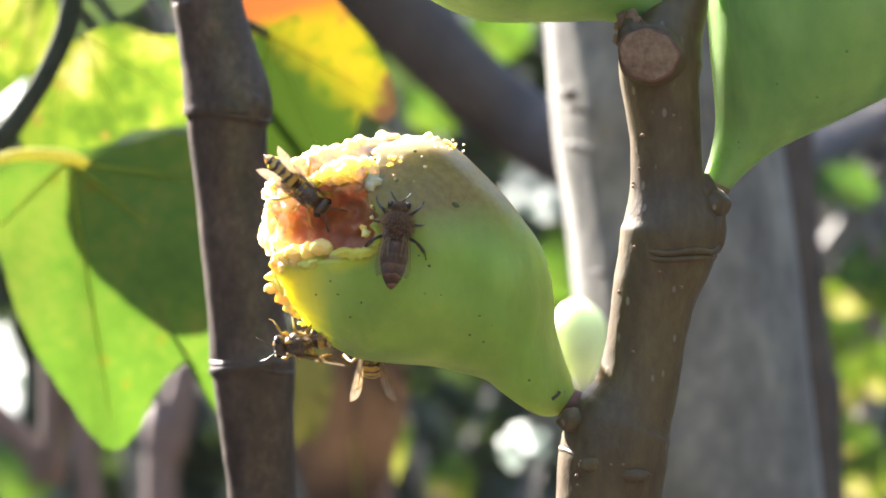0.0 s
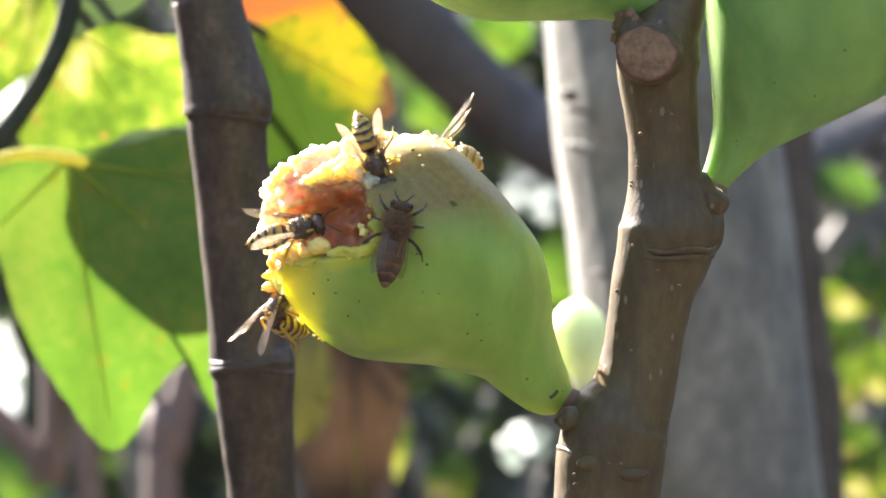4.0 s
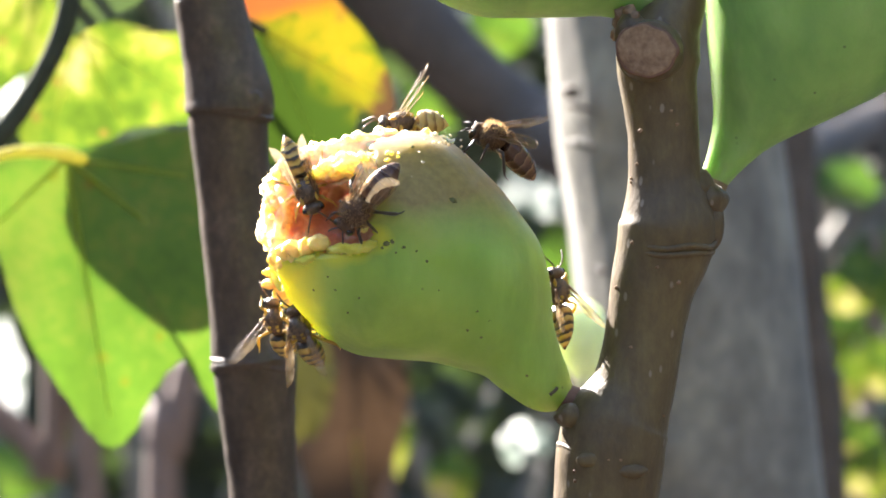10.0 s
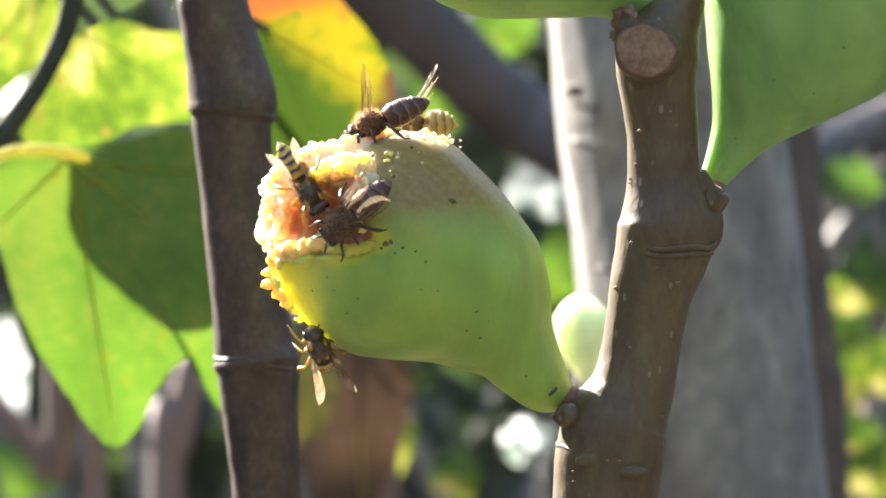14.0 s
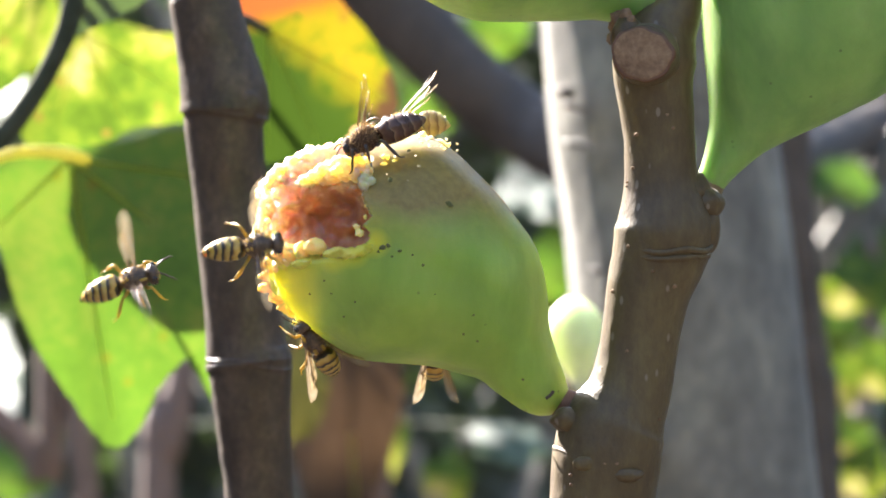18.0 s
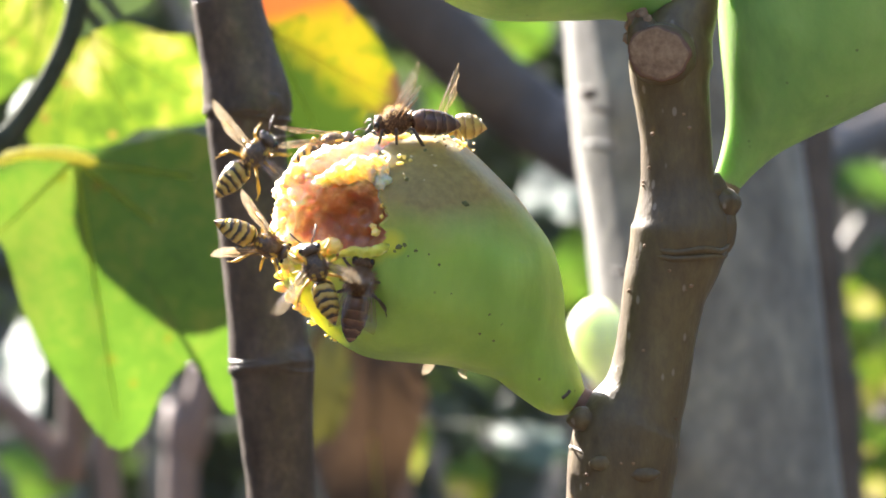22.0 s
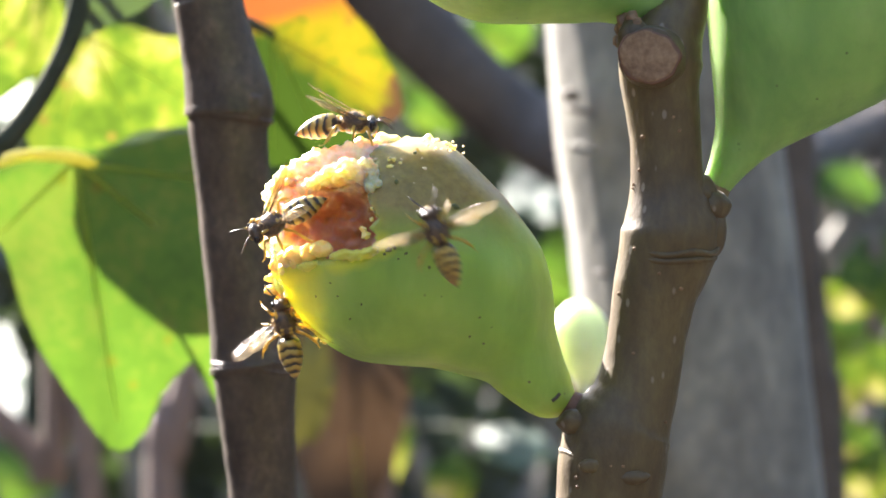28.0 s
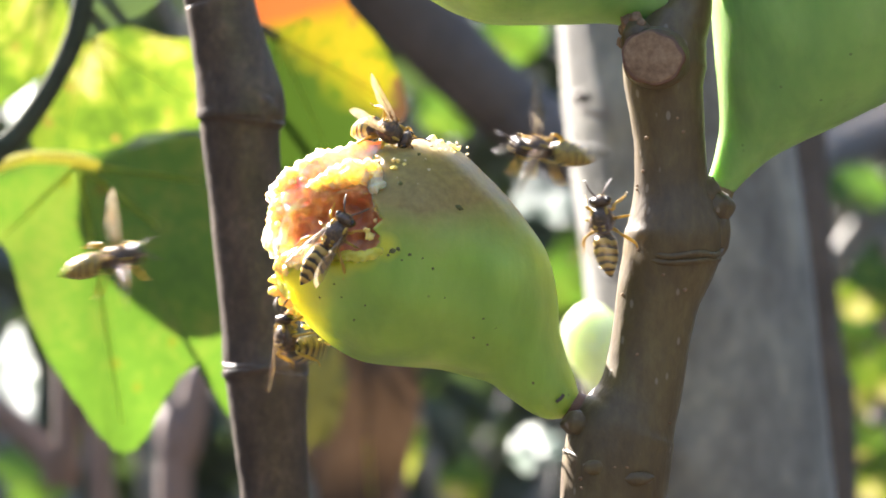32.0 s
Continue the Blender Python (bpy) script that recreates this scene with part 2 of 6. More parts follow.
def build_hedge():
    """Leaves of the bushes behind, from a couple of metres off, and a dark bank of shrubs farther on."""
    rnd = random.Random(4)
    verts, faces = [], []
    for i in range(9000):
        x, y, z = rnd.uniform(-4, 4), rnd.uniform(2.4, 4.0), rnd.uniform(0.02, 3.0)
        if i < 1500:
            x, z = rnd.uniform(-0.6, 0.6), rnd.uniform(1.1, 1.9)
        m = Matrix.Translation((x, y, z)) @ Euler((rnd.uniform(0, 6.3), rnd.uniform(0, 6.3), rnd.uniform(0, 6.3))).to_matrix().to_4x4()
        s = rnd.uniform(0.03, 0.065)
        k = len(verts)
        for q in ((0, -1, 0), (0.45, -0.3, 0.08), (0.35, 0.5, 0.06), (0, 1.1, -0.1), (-0.35, 0.5, 0.06), (-0.45, -0.3, 0.08)):
            verts.append(m @ (Vector(q) * s))
        faces += [(k, k + 1, k + 2, k + 3), (k, k + 3, k + 4, k + 5)]
    me = bpy.data.meshes.new("bush_leaves")
    me.from_pydata(verts, [], faces)
    me.materials.append(foliage)
    tagged(new("bush_leaves", me), "dense dark green bush leaves behind the fig tree", "bush leaves", kind="stuff")
    bm = bmesh.new()
    for i in range(150):
        d = rnd.uniform(2.5, 3.6)
        x, z = rnd.uniform(-0.075, 0.075) * d * 1.3, H + rnd.uniform(-0.6, 0.25)
        lean = Vector((rnd.uniform(-0.5, 0.5), rnd.uniform(-0.3, 0.3), rnd.uniform(0.5, 1))).normalized()
        if x < 0.0 and z > H - 0.02 or -0.006 < x / d < 0.022:
            continue
        r = rnd.uniform(0.002, 0.006)
        c = Vector((x, d - D, z))
        tube([(*(c - lean * 0.4 + Vector((0.05, 0, 0))), r * 1.2), (*(c - lean * 0.15), r * 1.1), (*c, r), (*(c + lean * 0.12 + Vector((rnd.uniform(-0.02, 0.02), 0, 0))), r * 0.8), (*(c + lean * 0.25), r * 0.4)], 8, 3, bm=bm)
    tagged(part("bush_twigs", bm, bark_trunk), "tangle of grey dry twigs in the bushes", "twigs", kind="stuff")
    # unseen leaf canopy overhead, added to shade the scene, open towards the sun
    verts, faces = [], []
    for i in range(950):
        p = Vector((rnd.uniform(-4.5, 4.5), rnd.uniform(-5, 3.0), rnd.uniform(2.5, 3.9)))
        off = p - Vector((0, 0.25, H))
        if (off - to_sun * off.dot(to_sun)).length < 0.75:
            continue
        m = Matrix.Translation(p) @ Euler((rnd.uniform(-0.9, 0.9), rnd.uniform(-0.9, 0.9), rnd.uniform(0, 6.3))).to_matrix().to_4x4()
        s = rnd.uniform(0.09, 0.17)
        k = len(verts)
        for a in range(10):
            w = 2 * math.pi * a / 10
            verts.append(m @ Vector((math.cos(w) * s * (1 if a % 2 else 0.62), math.sin(w) * s * (1 if a % 2 else 0.62), 0.03 * math.cos(2 * w))))
        faces.append(tuple(range(k, k + 10)))
    me = bpy.data.meshes.new("crown_leaves")
    me.from_pydata(verts, [], faces)
    me.materials.append(foliage)
    tagged(new("crown_leaves", me), "unseen dark leaf canopy overhead, added for shade", "tree leaves", kind="stuff")
    bm = bmesh.new()
    for i in range(88):
        w = 2 * math.pi * i / 88
        for j in range(11):
            c = Vector((9.5 * math.cos(w) + rnd.uniform(-.4, .4), 9.5 * math.sin(w) + rnd.uniform(-.6, .6), j * 0.45))
            bmesh.ops.create_icosphere(bm, subdivisions=1, radius=rnd.uniform(0.5, 0.8), matrix=Matrix.Translation(c))
    for v in bm.verts:
        v.co += Vector((noise.noise(v.co * 2.1), noise.noise(v.co * 2.3 + Vector((5, 0, 0))), noise.noise(v.co * 1.9))) * 0.3
        v.co.z = max(v.co.z, 0.0)
    tagged(part("shrub_bank", bm, foliage, smooth=False), "dark bank of shrubs all round the garden", "shrubs", kind="stuff")


def build_tree():
    o = at(1200, 1500, 1.30)
    o.z = 0
    t = thing("fig_tree", o, "grey-barked fig tree with a sunlit trunk and dark limbs", "tree")
    bm = limb(((1440, 11900, 640), (1410, 8000, 560), (1370, 3000, 430), (1296, 1300, 420), (1252, 882, 408), (1222, 600, 408), (1202, 420, 408), (1191, 340, 406), (1177, 250, 412), (1168, 170, 420),
               (1165, 130, 418), (1156, 0, 412), (1134, -400, 390), (1050, -2500, 330), (900, -5500, 200)), 1.30, o, 96, 9, 0.012, 40)
    # the flank that faces the sun is flattened
    axis_x = lambda z: float(np.interp(z, (0.54, 1.176, 1.391, 1.444, 1.48, 1.503, 1.524, 1.556, 1.607), (0.0793, 0.0743, 0.0649, 0.0593, 0.0555, 0.053, 0.0498, 0.0472, 0.0444)))
    for turn, top in ((5, 0.0241), (29, 0.0247)):
        flank = Vector((-math.cos(radians(turn)), -math.sin(radians(turn)), 0))
        for q in bm.verts:
            reach = (q.co - Vector((axis_x(q.co.z + o.z) - o.x, 0, q.co.z))).dot(flank)
            limit = top + 0.0007 * noise.noise(Vector((q.co.z * 30, q.co.y * 60, turn)))
            if reach > limit:
                q.co -= flank * (reach - limit) * 0.85
    part("trunk", bm, bark_trunk, t, "smooth grey trunk")
    for u, v, w, h in ((1008, 168, 44, 30), (1026, 196, 70, 14), (1030, 262, 70, 22), (1064, 484, 44, 14)):
        p = at(u, v, 1.272) - o
        bm = bmesh.new()
        bmesh.ops.create_icosphere(bm, subdivisions=3, radius=1.0)
        for q in bm.verts:
            q.co = Vector((q.co.x * w * S * 0.62, q.co.y * 0.005 + q.co.x * w * S * 0.5, q.co.z * h * S * 0.6 - q.co.x * w * S * 0.14)) * (1 + 0.25 * noise.noise(q.co * 2))
            q.co += p
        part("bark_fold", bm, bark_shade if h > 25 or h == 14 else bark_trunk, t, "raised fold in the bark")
    # rear stem and limbs wear the bark colour that holds their shade
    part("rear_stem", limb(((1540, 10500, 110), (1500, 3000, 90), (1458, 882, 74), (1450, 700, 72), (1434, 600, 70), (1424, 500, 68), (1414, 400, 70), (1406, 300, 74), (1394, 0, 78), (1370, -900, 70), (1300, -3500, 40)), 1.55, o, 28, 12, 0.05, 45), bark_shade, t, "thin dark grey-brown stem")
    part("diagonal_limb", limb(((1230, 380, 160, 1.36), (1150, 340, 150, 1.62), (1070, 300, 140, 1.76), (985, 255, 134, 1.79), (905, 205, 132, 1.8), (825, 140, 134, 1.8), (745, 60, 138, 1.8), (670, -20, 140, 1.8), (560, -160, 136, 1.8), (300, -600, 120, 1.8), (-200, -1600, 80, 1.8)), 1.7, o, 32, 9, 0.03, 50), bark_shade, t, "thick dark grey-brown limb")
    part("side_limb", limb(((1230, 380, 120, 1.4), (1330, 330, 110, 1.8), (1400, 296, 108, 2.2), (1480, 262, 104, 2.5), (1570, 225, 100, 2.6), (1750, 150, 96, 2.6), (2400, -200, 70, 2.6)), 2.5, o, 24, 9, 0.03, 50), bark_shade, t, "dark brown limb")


def build_left_stem():
    o = at(470, 2500, 0.92)
    o.z = 0
    t = thing("young_fig_tree", o, "dark brown upright young fig tree with ringed nodes", "tree")
    rows = ((560, 17800, 240), (520, 6000, 190), (490, 2000, 150), (470, 1150, 130), (464, 882, 122), (458, 800, 128), (452, 720, 138), (449, 665, 147), (447, 648, 156), (446, 640, 152), (442, 618, 144), (436, 560, 136), (424, 460, 132),
            (414, 370, 130), (407, 290, 134), (403, 225, 142), (404, 208, 150), (404, 200, 159), (403, 180, 157), (398, 150, 150), (390, 110, 138), (378, 60, 130), (366, 0, 124), (345, -120, 118), (250, -900, 100), (100, -2500, 70))
    part("stem", limb(rows, 0.92, o, 56, 10, 0.022, 130), bark_dark, t)
    for u, v, w, h in ((442, 190, 62, 60), (470, 642, 50, 18)):
        p = at(u, v, 0.9143) - o
        bm = bmesh.new()
        bmesh.ops.create_icosphere(bm, subdivisions=3, radius=1)
        for q in bm.verts:
            n = 1 + 0.2 * noise.noise(q.co * 2.0)
            q.co = Vector((q.co.x * w / 2 * S, q.co.y * 0.0006, q.co.z * h / 2 * S)) * n + p
        part("leaf_scar", bm, bark_dark, t, "rounded old leaf scar")
    for v, u, w in ((206, 404, 154), (647, 447, 152)):
        bm = bmesh.new()
        c = at(u, v, 0.92) - o
        r = w / 2 * S * 0.92 / D
        n = 48
        rings = []
        for k in range(6):
            a = 2 * math.pi * k / 6
            rings.append([bm.verts.new(c + Vector(((r - 0.0001 + 0.00022 * math.cos(a)) * math.cos(b), (r - 0.0001 + 0.00022 * math.cos(a)) * math.sin(b), 0.0004 * math.sin(a) - 0.0008 * math.cos(b) + 0.0007 * noise.noise(Vector((math.cos(b), math.sin(b), v)))))) for b in (2 * math.pi * j / n for j in range(n))])
        for k in range(6):
            for j in range(n):
                bm.faces.new((rings[k][j], rings[k][(j + 1) % n], rings[(k + 1) % 6][(j + 1) % n], rings[(k + 1) % 6][j]))
        part("node_ring", bm, bark_dark, t)


# ---- the fruiting twig and its figs ----
SWAYS = []          # things that sway with the twig
LEAVES = []         # things that sway with the leaves
TURNING = []        # leaves that turn in the breeze


def build_twig():
    o = at(1135, 650)
    t = thing("fruiting_twig", o, "greenish brown fruiting fig twig with a pale pruning scar", "twig")
    rows = ((1330, 4300, 280, 1.28), (1120, 2700, 240, 1.02), (1040, 1600, 205, 0.85), (1048, 1300, 200, 0.815), (1056, 1150, 196, 0.803), (1064, 1040, 194), (1070, 960, 190), (1077, 882, 188), (1084, 820, 193), (1090, 782, 190), (1100, 750, 184), (1112, 724, 165), (1124, 694, 149), (1136, 644, 141), (1148, 578, 141), (1160, 510, 151), (1176, 460, 166),
            (1186, 415, 176), (1186, 375, 160), (1181, 320, 132), (1178, 250, 126), (1173, 190, 132), (1168, 140, 142), (1172, 95, 150), (1188, 55, 124), (1208, 20, 92), (1218, -20, 74), (1228, -120, 66), (1250, -600, 60))
    part("stem", limb(rows, D, o, 44, 8, 0.022, 140), bark_twig, t)
    # the pruning scar: a short stub with a pale cut face
    c0, c1 = at(1164, 102, D) - o, at(1150, 96, D - 0.0078) - o
    ax = (c1 - c0)
    pts = [(*(c0 + ax * f), r * S) for f, r in ((0, 66), (0.4, 60), (0.8, 54), (0.97, 50))]
    part("stub", tube(pts, 30, 4, 0.05, 150), bark_twig, t)
    rim = tube([(*(c0 + ax * f), r * S) for f, r in ((0.8, 48), (0.94, 52), (0.99, 50), (1.0, 47))], 48, 4, 0.2, 190)
    part("scar_rim", rim, scar_rim, t, "brown callused rim of the pruning scar")
    part("cut_face", tube([(*(c0 + ax * f), r * S) for f, r in ((0.95, 48), (1.0, 47), (1.008, 38), (1.012, 14))], 48, 3, 0.2, 190), scar_wood, t, "pale tan cut wood")
    # buds and node swellings
    for u, v, w, h, y in ((1258, 362, 70, 60, 0), (1254, 405, 62, 110, 0), (1235, 340, 70, 70, 0), (1122, 64, 60, 70, -0.004), (1015, 745, 60, 44, -0.003), (1046, 822, 44, 24, -0.007), (1120, 842, 60, 24, -0.007), (1082, 800, 70, 40, -0.0065)):
        bm = bmesh.new()
        bmesh.ops.create_icosphere(bm, subdivisions=3, radius=1)
        for q in bm.verts:
            n = 1 + 0.2 * noise.noise(q.co * 1.7 + Vector((u, v, 0)))
            q.co = Vector((q.co.x * w / 2 * S, q.co.y * w / 2 * S * (0.25 if v > 780 else 1.0), q.co.z * h / 2 * S)) * n + at(u, v, D + y) - o
        part("node_swelling", bm, bark_twig, t)
    for u, v, r, y in ((1104, 36, 13, -0.003), (1118, 30, 11, -0.004), (1128, 40, 9, -0.005), (1098, 50, 10, -0.002), (1092, 70, 8, -0.003)):
        bm = bmesh.new()
        bmesh.ops.create_icosphere(bm, subdivisions=2, radius=1)
        for q in bm.verts:
            q.co = Vector((q.co.x, q.co.y, q.co.z * 1.3)) * r * S * (1 + 0.5 * noise.noise(q.co * 2 + Vector((u, v, 0)))) + at(u, v, D + y) - o
        part("torn_bark", bm, scar_wood, t, "pale torn bark")
    # rings where old leaves sat
    for u, v, w, dip in ((1187, 436, 172, 0.0009), (1184, 452, 168, 0.0006), (1085, 796, 189, 0.0009)):
        bm = bmesh.new()
        c = at(u, v) - o
        rings = []
        for k in range(6):
            a = 2 * math.pi * k / 6
            rr = w / 2 * S - 0.0001 + 0.0003 * math.cos(a)
            rings.append([bm.verts.new(c + Vector((rr * math.cos(b), rr * math.sin(b), 0.00045 * math.sin(a) + dip * math.sin(b) + 0.0009 * noise.noise(Vector((math.cos(b) * 1.5, math.sin(b) * 1.5, v * 0.1)))))) for b in (2 * math.pi * j / 48 for j in range(48))])
        for k in range(6):
            for j in range(48):
                bm.faces.new((rings[k][j], rings[k][(j + 1) % 48], rings[(k + 1) % 6][(j + 1) % 48], rings[(k + 1) % 6][j]))
        part("node_ring", bm, bark_twig, t)
    # corky dots
    rnd = random.Random(8)
    for i in range(26):
        v = rnd.uniform(160, 860)
        row = next(r for r in rows[3:] if r[1] <= v)
        a = rnd.uniform(-1.2, 1.2)
        p = at(row[0] + math.sin(a) * row[2] / 2, v, D - math.cos(a) * row[2] / 2 * S) - o
        bm = bmesh.new()
        bmesh.ops.create_icosphere(bm, subdivisions=1, radius=1)
        s = rnd.uniform(0.0002, 0.0004)
        for q in bm.verts:
            q.co = Vector((q.co.x * s, q.co.y * s * 0.6, q.co.z * s * 0.8)) + p
        part("lenticel", bm, scar_wood, t)
    SWAYS.append(t)


def fig_frame(neck, way):
    w = Vector((way[0], way[1])).normalized()
    return w, Vector((-w.y, w.x))


PROFILE = ((-22, 14, 0), (-14, 27, 0), (0, 38, -2), (20, 49, 0), (45, 58, 4), (90, 75, 17), (120, 91.5, 31.5), (160, 118, 39), (206, 144, 40), (268, 174, 24), (319, 194, 12), (373, 203, 7), (412, 205, 7), (465, 201, 7),
           (511, 186, 4), (560, 156, 2), (600, 116, 0), (630, 78, 0), (648, 40, 0), (655, 6, 0))


def fig_surface(neck, way, scale, rows, seg, shape, ring_n=8):
    """Rings of points (u, v, depth in metres) of a fig, from its neck to its eye."""
    w, n = fig_frame(neck, way)
    out = []
    for a, r, c in spline(rows, ring_n):
        ring = []
        for j in range(seg):
            b = 2 * math.pi * j / seg
            k = shape(a, b) if shape else 1.0
            side = c - r * k * math.cos(b)
            p = Vector(neck) + (w * a + n * side) * scale
            ring.append((p.x, p.y, -r * k * math.sin(b) * scale * S))
        out.append(ring)
    return out


def skin_material(name, brown=None, tones=((0.18, 0.35, 0.085), (0.25, 0.44, 0.11), (0.34, 0.52, 0.15)), glow=(0.011, 0.010, 0.0028)):
    def build(tree, bsdf, node, link):
        co = node("ShaderNodeTexCoord")
        a = node("ShaderNodeTexNoise", Scale=90.0, Detail=4.0)
        b = node("ShaderNodeTexNoise", Scale=900.0, Detail=3.0)
        st = node("ShaderNodeMapping", Scale=(1, 1, 0.35))
        st.inputs["Rotation"].default_value = (0, radians(48), 0)
        link(co.outputs["Object"], st.inputs[0])
        link(st.outputs[0], a.inputs["Vector"])
        link(co.outputs["Object"], b.inputs["Vector"])
        col = ramp(tree, a.outputs[0], ((0.33, tones[0]), (0.5, tones[1]), (0.67, tones[2])))
        blotch = node("ShaderNodeTexNoise", Scale=55.0, Detail=5.0, Roughness=0.65)
        link(st.outputs[0], blotch.inputs["Vector"])
        col = mixed(tree, ramp(tree, blotch.outputs[0], ((0.46, (0, 0, 0)), (0.66, (0.6, 0.6, 0.6)))), col, tuple(c * 0.6 for c in tones[0]))
        if brown:
            sep = node("ShaderNodeSeparateXYZ")
            link(co.outputs["Object"], sep.inputs[0])
            m = node("ShaderNodeMath")
            m.operation = "MULTIPLY_ADD"
            link(a.outputs[0], m.inputs[0])
            m.inputs[1].default_value = 0.008
            link(sep.outputs[2], m.inputs[2])
            edge = ramp(tree, m.outputs[0], ((brown - 0.0005, (0, 0, 0)), (brown + 0.0055, (1, 1, 1))))
            tan = ramp(tree, b.outputs[0], ((0.3, (0.22, 0.155, 0.036)), (0.7, (0.31, 0.22, 0.055))))
            col = mixed(tree, edge, col, tan)
            # sun glowing through the skin, painted yellow towards the eaten end
            lit_end = ramp(tree, mapped(tree, sep.outputs[0], -0.0385, -0.0315, node, link), ((0.0, (1, 1, 1)), (0.4, (0.5, 0.5, 0.5)), (1.0, (0, 0, 0))))
            col = mixed(tree, lit_end, col, (0.95, 0.85, 0.02))
            # the same glow painted as three soft spots along the lip
            for p, q, r in (((-0.0273, -0.0145, 0.0206), 0.0004, 0.0030), ((-0.0243, -0.0150, 0.0214), 0.0004, 0.0024), ((-0.0300, -0.0140, 0.0200), 0.0004, 0.0030)):
                near = node("ShaderNodeVectorMath")
                near.operation = "DISTANCE"
                link(co.outputs["Object"], near.inputs[0])
                near.inputs[1].default_value = p
                col = mixed(tree, ramp(tree, mapped(tree, near.outputs["Value"], q, r, node, link), ((0.0, (0.7, 0.7, 0.7)), (1.0, (0, 0, 0)))), col, (0.9, 0.8, 0.02))
        v = node("ShaderNodeTexVoronoi", Scale=330.0)
        link(co.outputs["Object"], v.inputs["Vector"])
        sp = ramp(tree, v.outputs["Distance"], ((0.05, (1, 1, 1)), (0.09, (0, 0, 0))))
        big = node("ShaderNodeTexNoise", Scale=160.0)
        link(co.outputs["Object"], big.inputs["Vector"])
        gate = ramp(tree, big.outputs[0], ((0.46, (0, 0, 0)), (0.54, (1, 1, 1))))
        mul = node("ShaderNodeMath")
        mul.operation = "MULTIPLY"
        link(sp, mul.inputs[0])
        link(gate, mul.inputs[1])
        col = mixed(tree, mul.outputs[0], col, (0.12, 0.11, 0.04) if brown else (0.13, 0.2, 0.06))
        link(col, bsdf.inputs["Base Color"])
        bsdf.inputs["Roughness"].default_value = 0.5
        bsdf.inputs["Sheen Weight"].default_value = 0.05
        bsdf.inputs["Sheen Roughness"].default_value = 0.4
        bsdf.inputs["Subsurface Weight"].default_value = 0.95
        bsdf.inputs["Subsurface Radius"].default_value = glow
        bsdf.inputs["Subsurface Scale"].default_value = 1.0
        bp = node("ShaderNodeBump", Strength=0.25, Distance=0.0002)
        link(b.outputs[0], bp.inputs["Height"])
        link(bp.outputs[0], bsdf.inputs["Normal"])
    return material(name, build)


def mapped(tree, value, lo, hi, node, link):
    n = tree.nodes.new("ShaderNodeMapRange")
    link(value, n.inputs[0])
    n.inputs[1].default_value, n.inputs[2].default_value = lo, hi
    return n.outputs[0]


def flesh_material():
    def build(tree, bsdf, node, link):
        co = node("ShaderNodeTexCoord")
        a = node("ShaderNodeTexNoise", Scale=420.0, Detail=4.0)
        link(co.outputs["Object"], a.inputs["Vector"])
        # red pulp in the hollow, cream towards the rim
        sub = node("ShaderNodeVectorMath")
        sub.operation = "DISTANCE"
        sq = node("ShaderNodeMapping", Scale=(1, 0.2, 1.25))
        link(co.outputs["Object"], sq.inputs[0])
        link(sq.outputs[0], sub.inputs[0])
        sub.inputs[1].default_value = ((606 - 990) * S, -0.001, (705 - 396) * S * 1.25)
        m = node("ShaderNodeMath")
        m.operation = "MULTIPLY_ADD"
        link(a.outputs[0], m.inputs[0])
        m.inputs[1].default_value = 0.010
        link(sub.outputs["Value"], m.inputs[2])
        col = ramp(tree, mapped(tree, m.outputs[0], 0.0075, 0.0195, node, link),
                   ((0.0, (0.40, 0.135, 0.06)), (0.26, (0.56, 0.24, 0.11)), (0.40, (0.84, 0.51, 0.27)), (0.60, (0.96, 0.71, 0.44)), (0.95, (0.98, 0.83, 0.56))))
        link(col, bsdf.inputs["Base Color"])
        bsdf.inputs["Roughness"].default_value = 0.3
        bsdf.inputs["Subsurface Weight"].default_value = 0.9
        bsdf.inputs["Subsurface Radius"].default_value = (0.010, 0.0055, 0.0018)
        bsdf.inputs["Subsurface Scale"].default_value = 1.0
        b = node("ShaderNodeTexVoronoi", Scale=480.0)
        link(co.outputs["Object"], b.inputs["Vector"])
        bp = node("ShaderNodeBump", Strength=0.5, Distance=0.0003)
        link(b.outputs["Distance"], bp.inputs["Height"])
        link(bp.outputs[0], bsdf.inputs["Normal"])
    return material("fig_flesh", build)


def rings_to_bmesh(rings, o, d=D, keep=None):
    bm = bmesh.new()
    vs = []
    for ring in rings:
        row = []
        for u, v, y in ring:
            p = at(u, v, D) - o
            p.y += y + d - D
            row.append(bm.verts.new(p))
        vs.append(row)
    m = len(rings[0])
    for i in range(len(rings) - 1):
        for j in range(m):
            j2 = (j + 1) % m
            if keep and not all(keep(*rings[a][b]) for a, b in ((i, j), (i, j2), (i + 1, j2), (i + 1, j))):
                continue
            bm.faces.new((vs[i][j], vs[i][j2], vs[i + 1][j2], vs[i + 1][j]))
    if not keep:
        bm.faces.new(vs[0][::-1])
        bm.faces.new(vs[-1])
    loose = [v for v in bm.verts if not v.link_faces]
    bmesh.ops.delete(bm, geom=loose, context="VERTS")
    bmesh.ops.recalc_face_normals(bm, faces=bm.faces[:])
    return bm


NECK, WAY = (990, 707), (-0.749, -0.662)


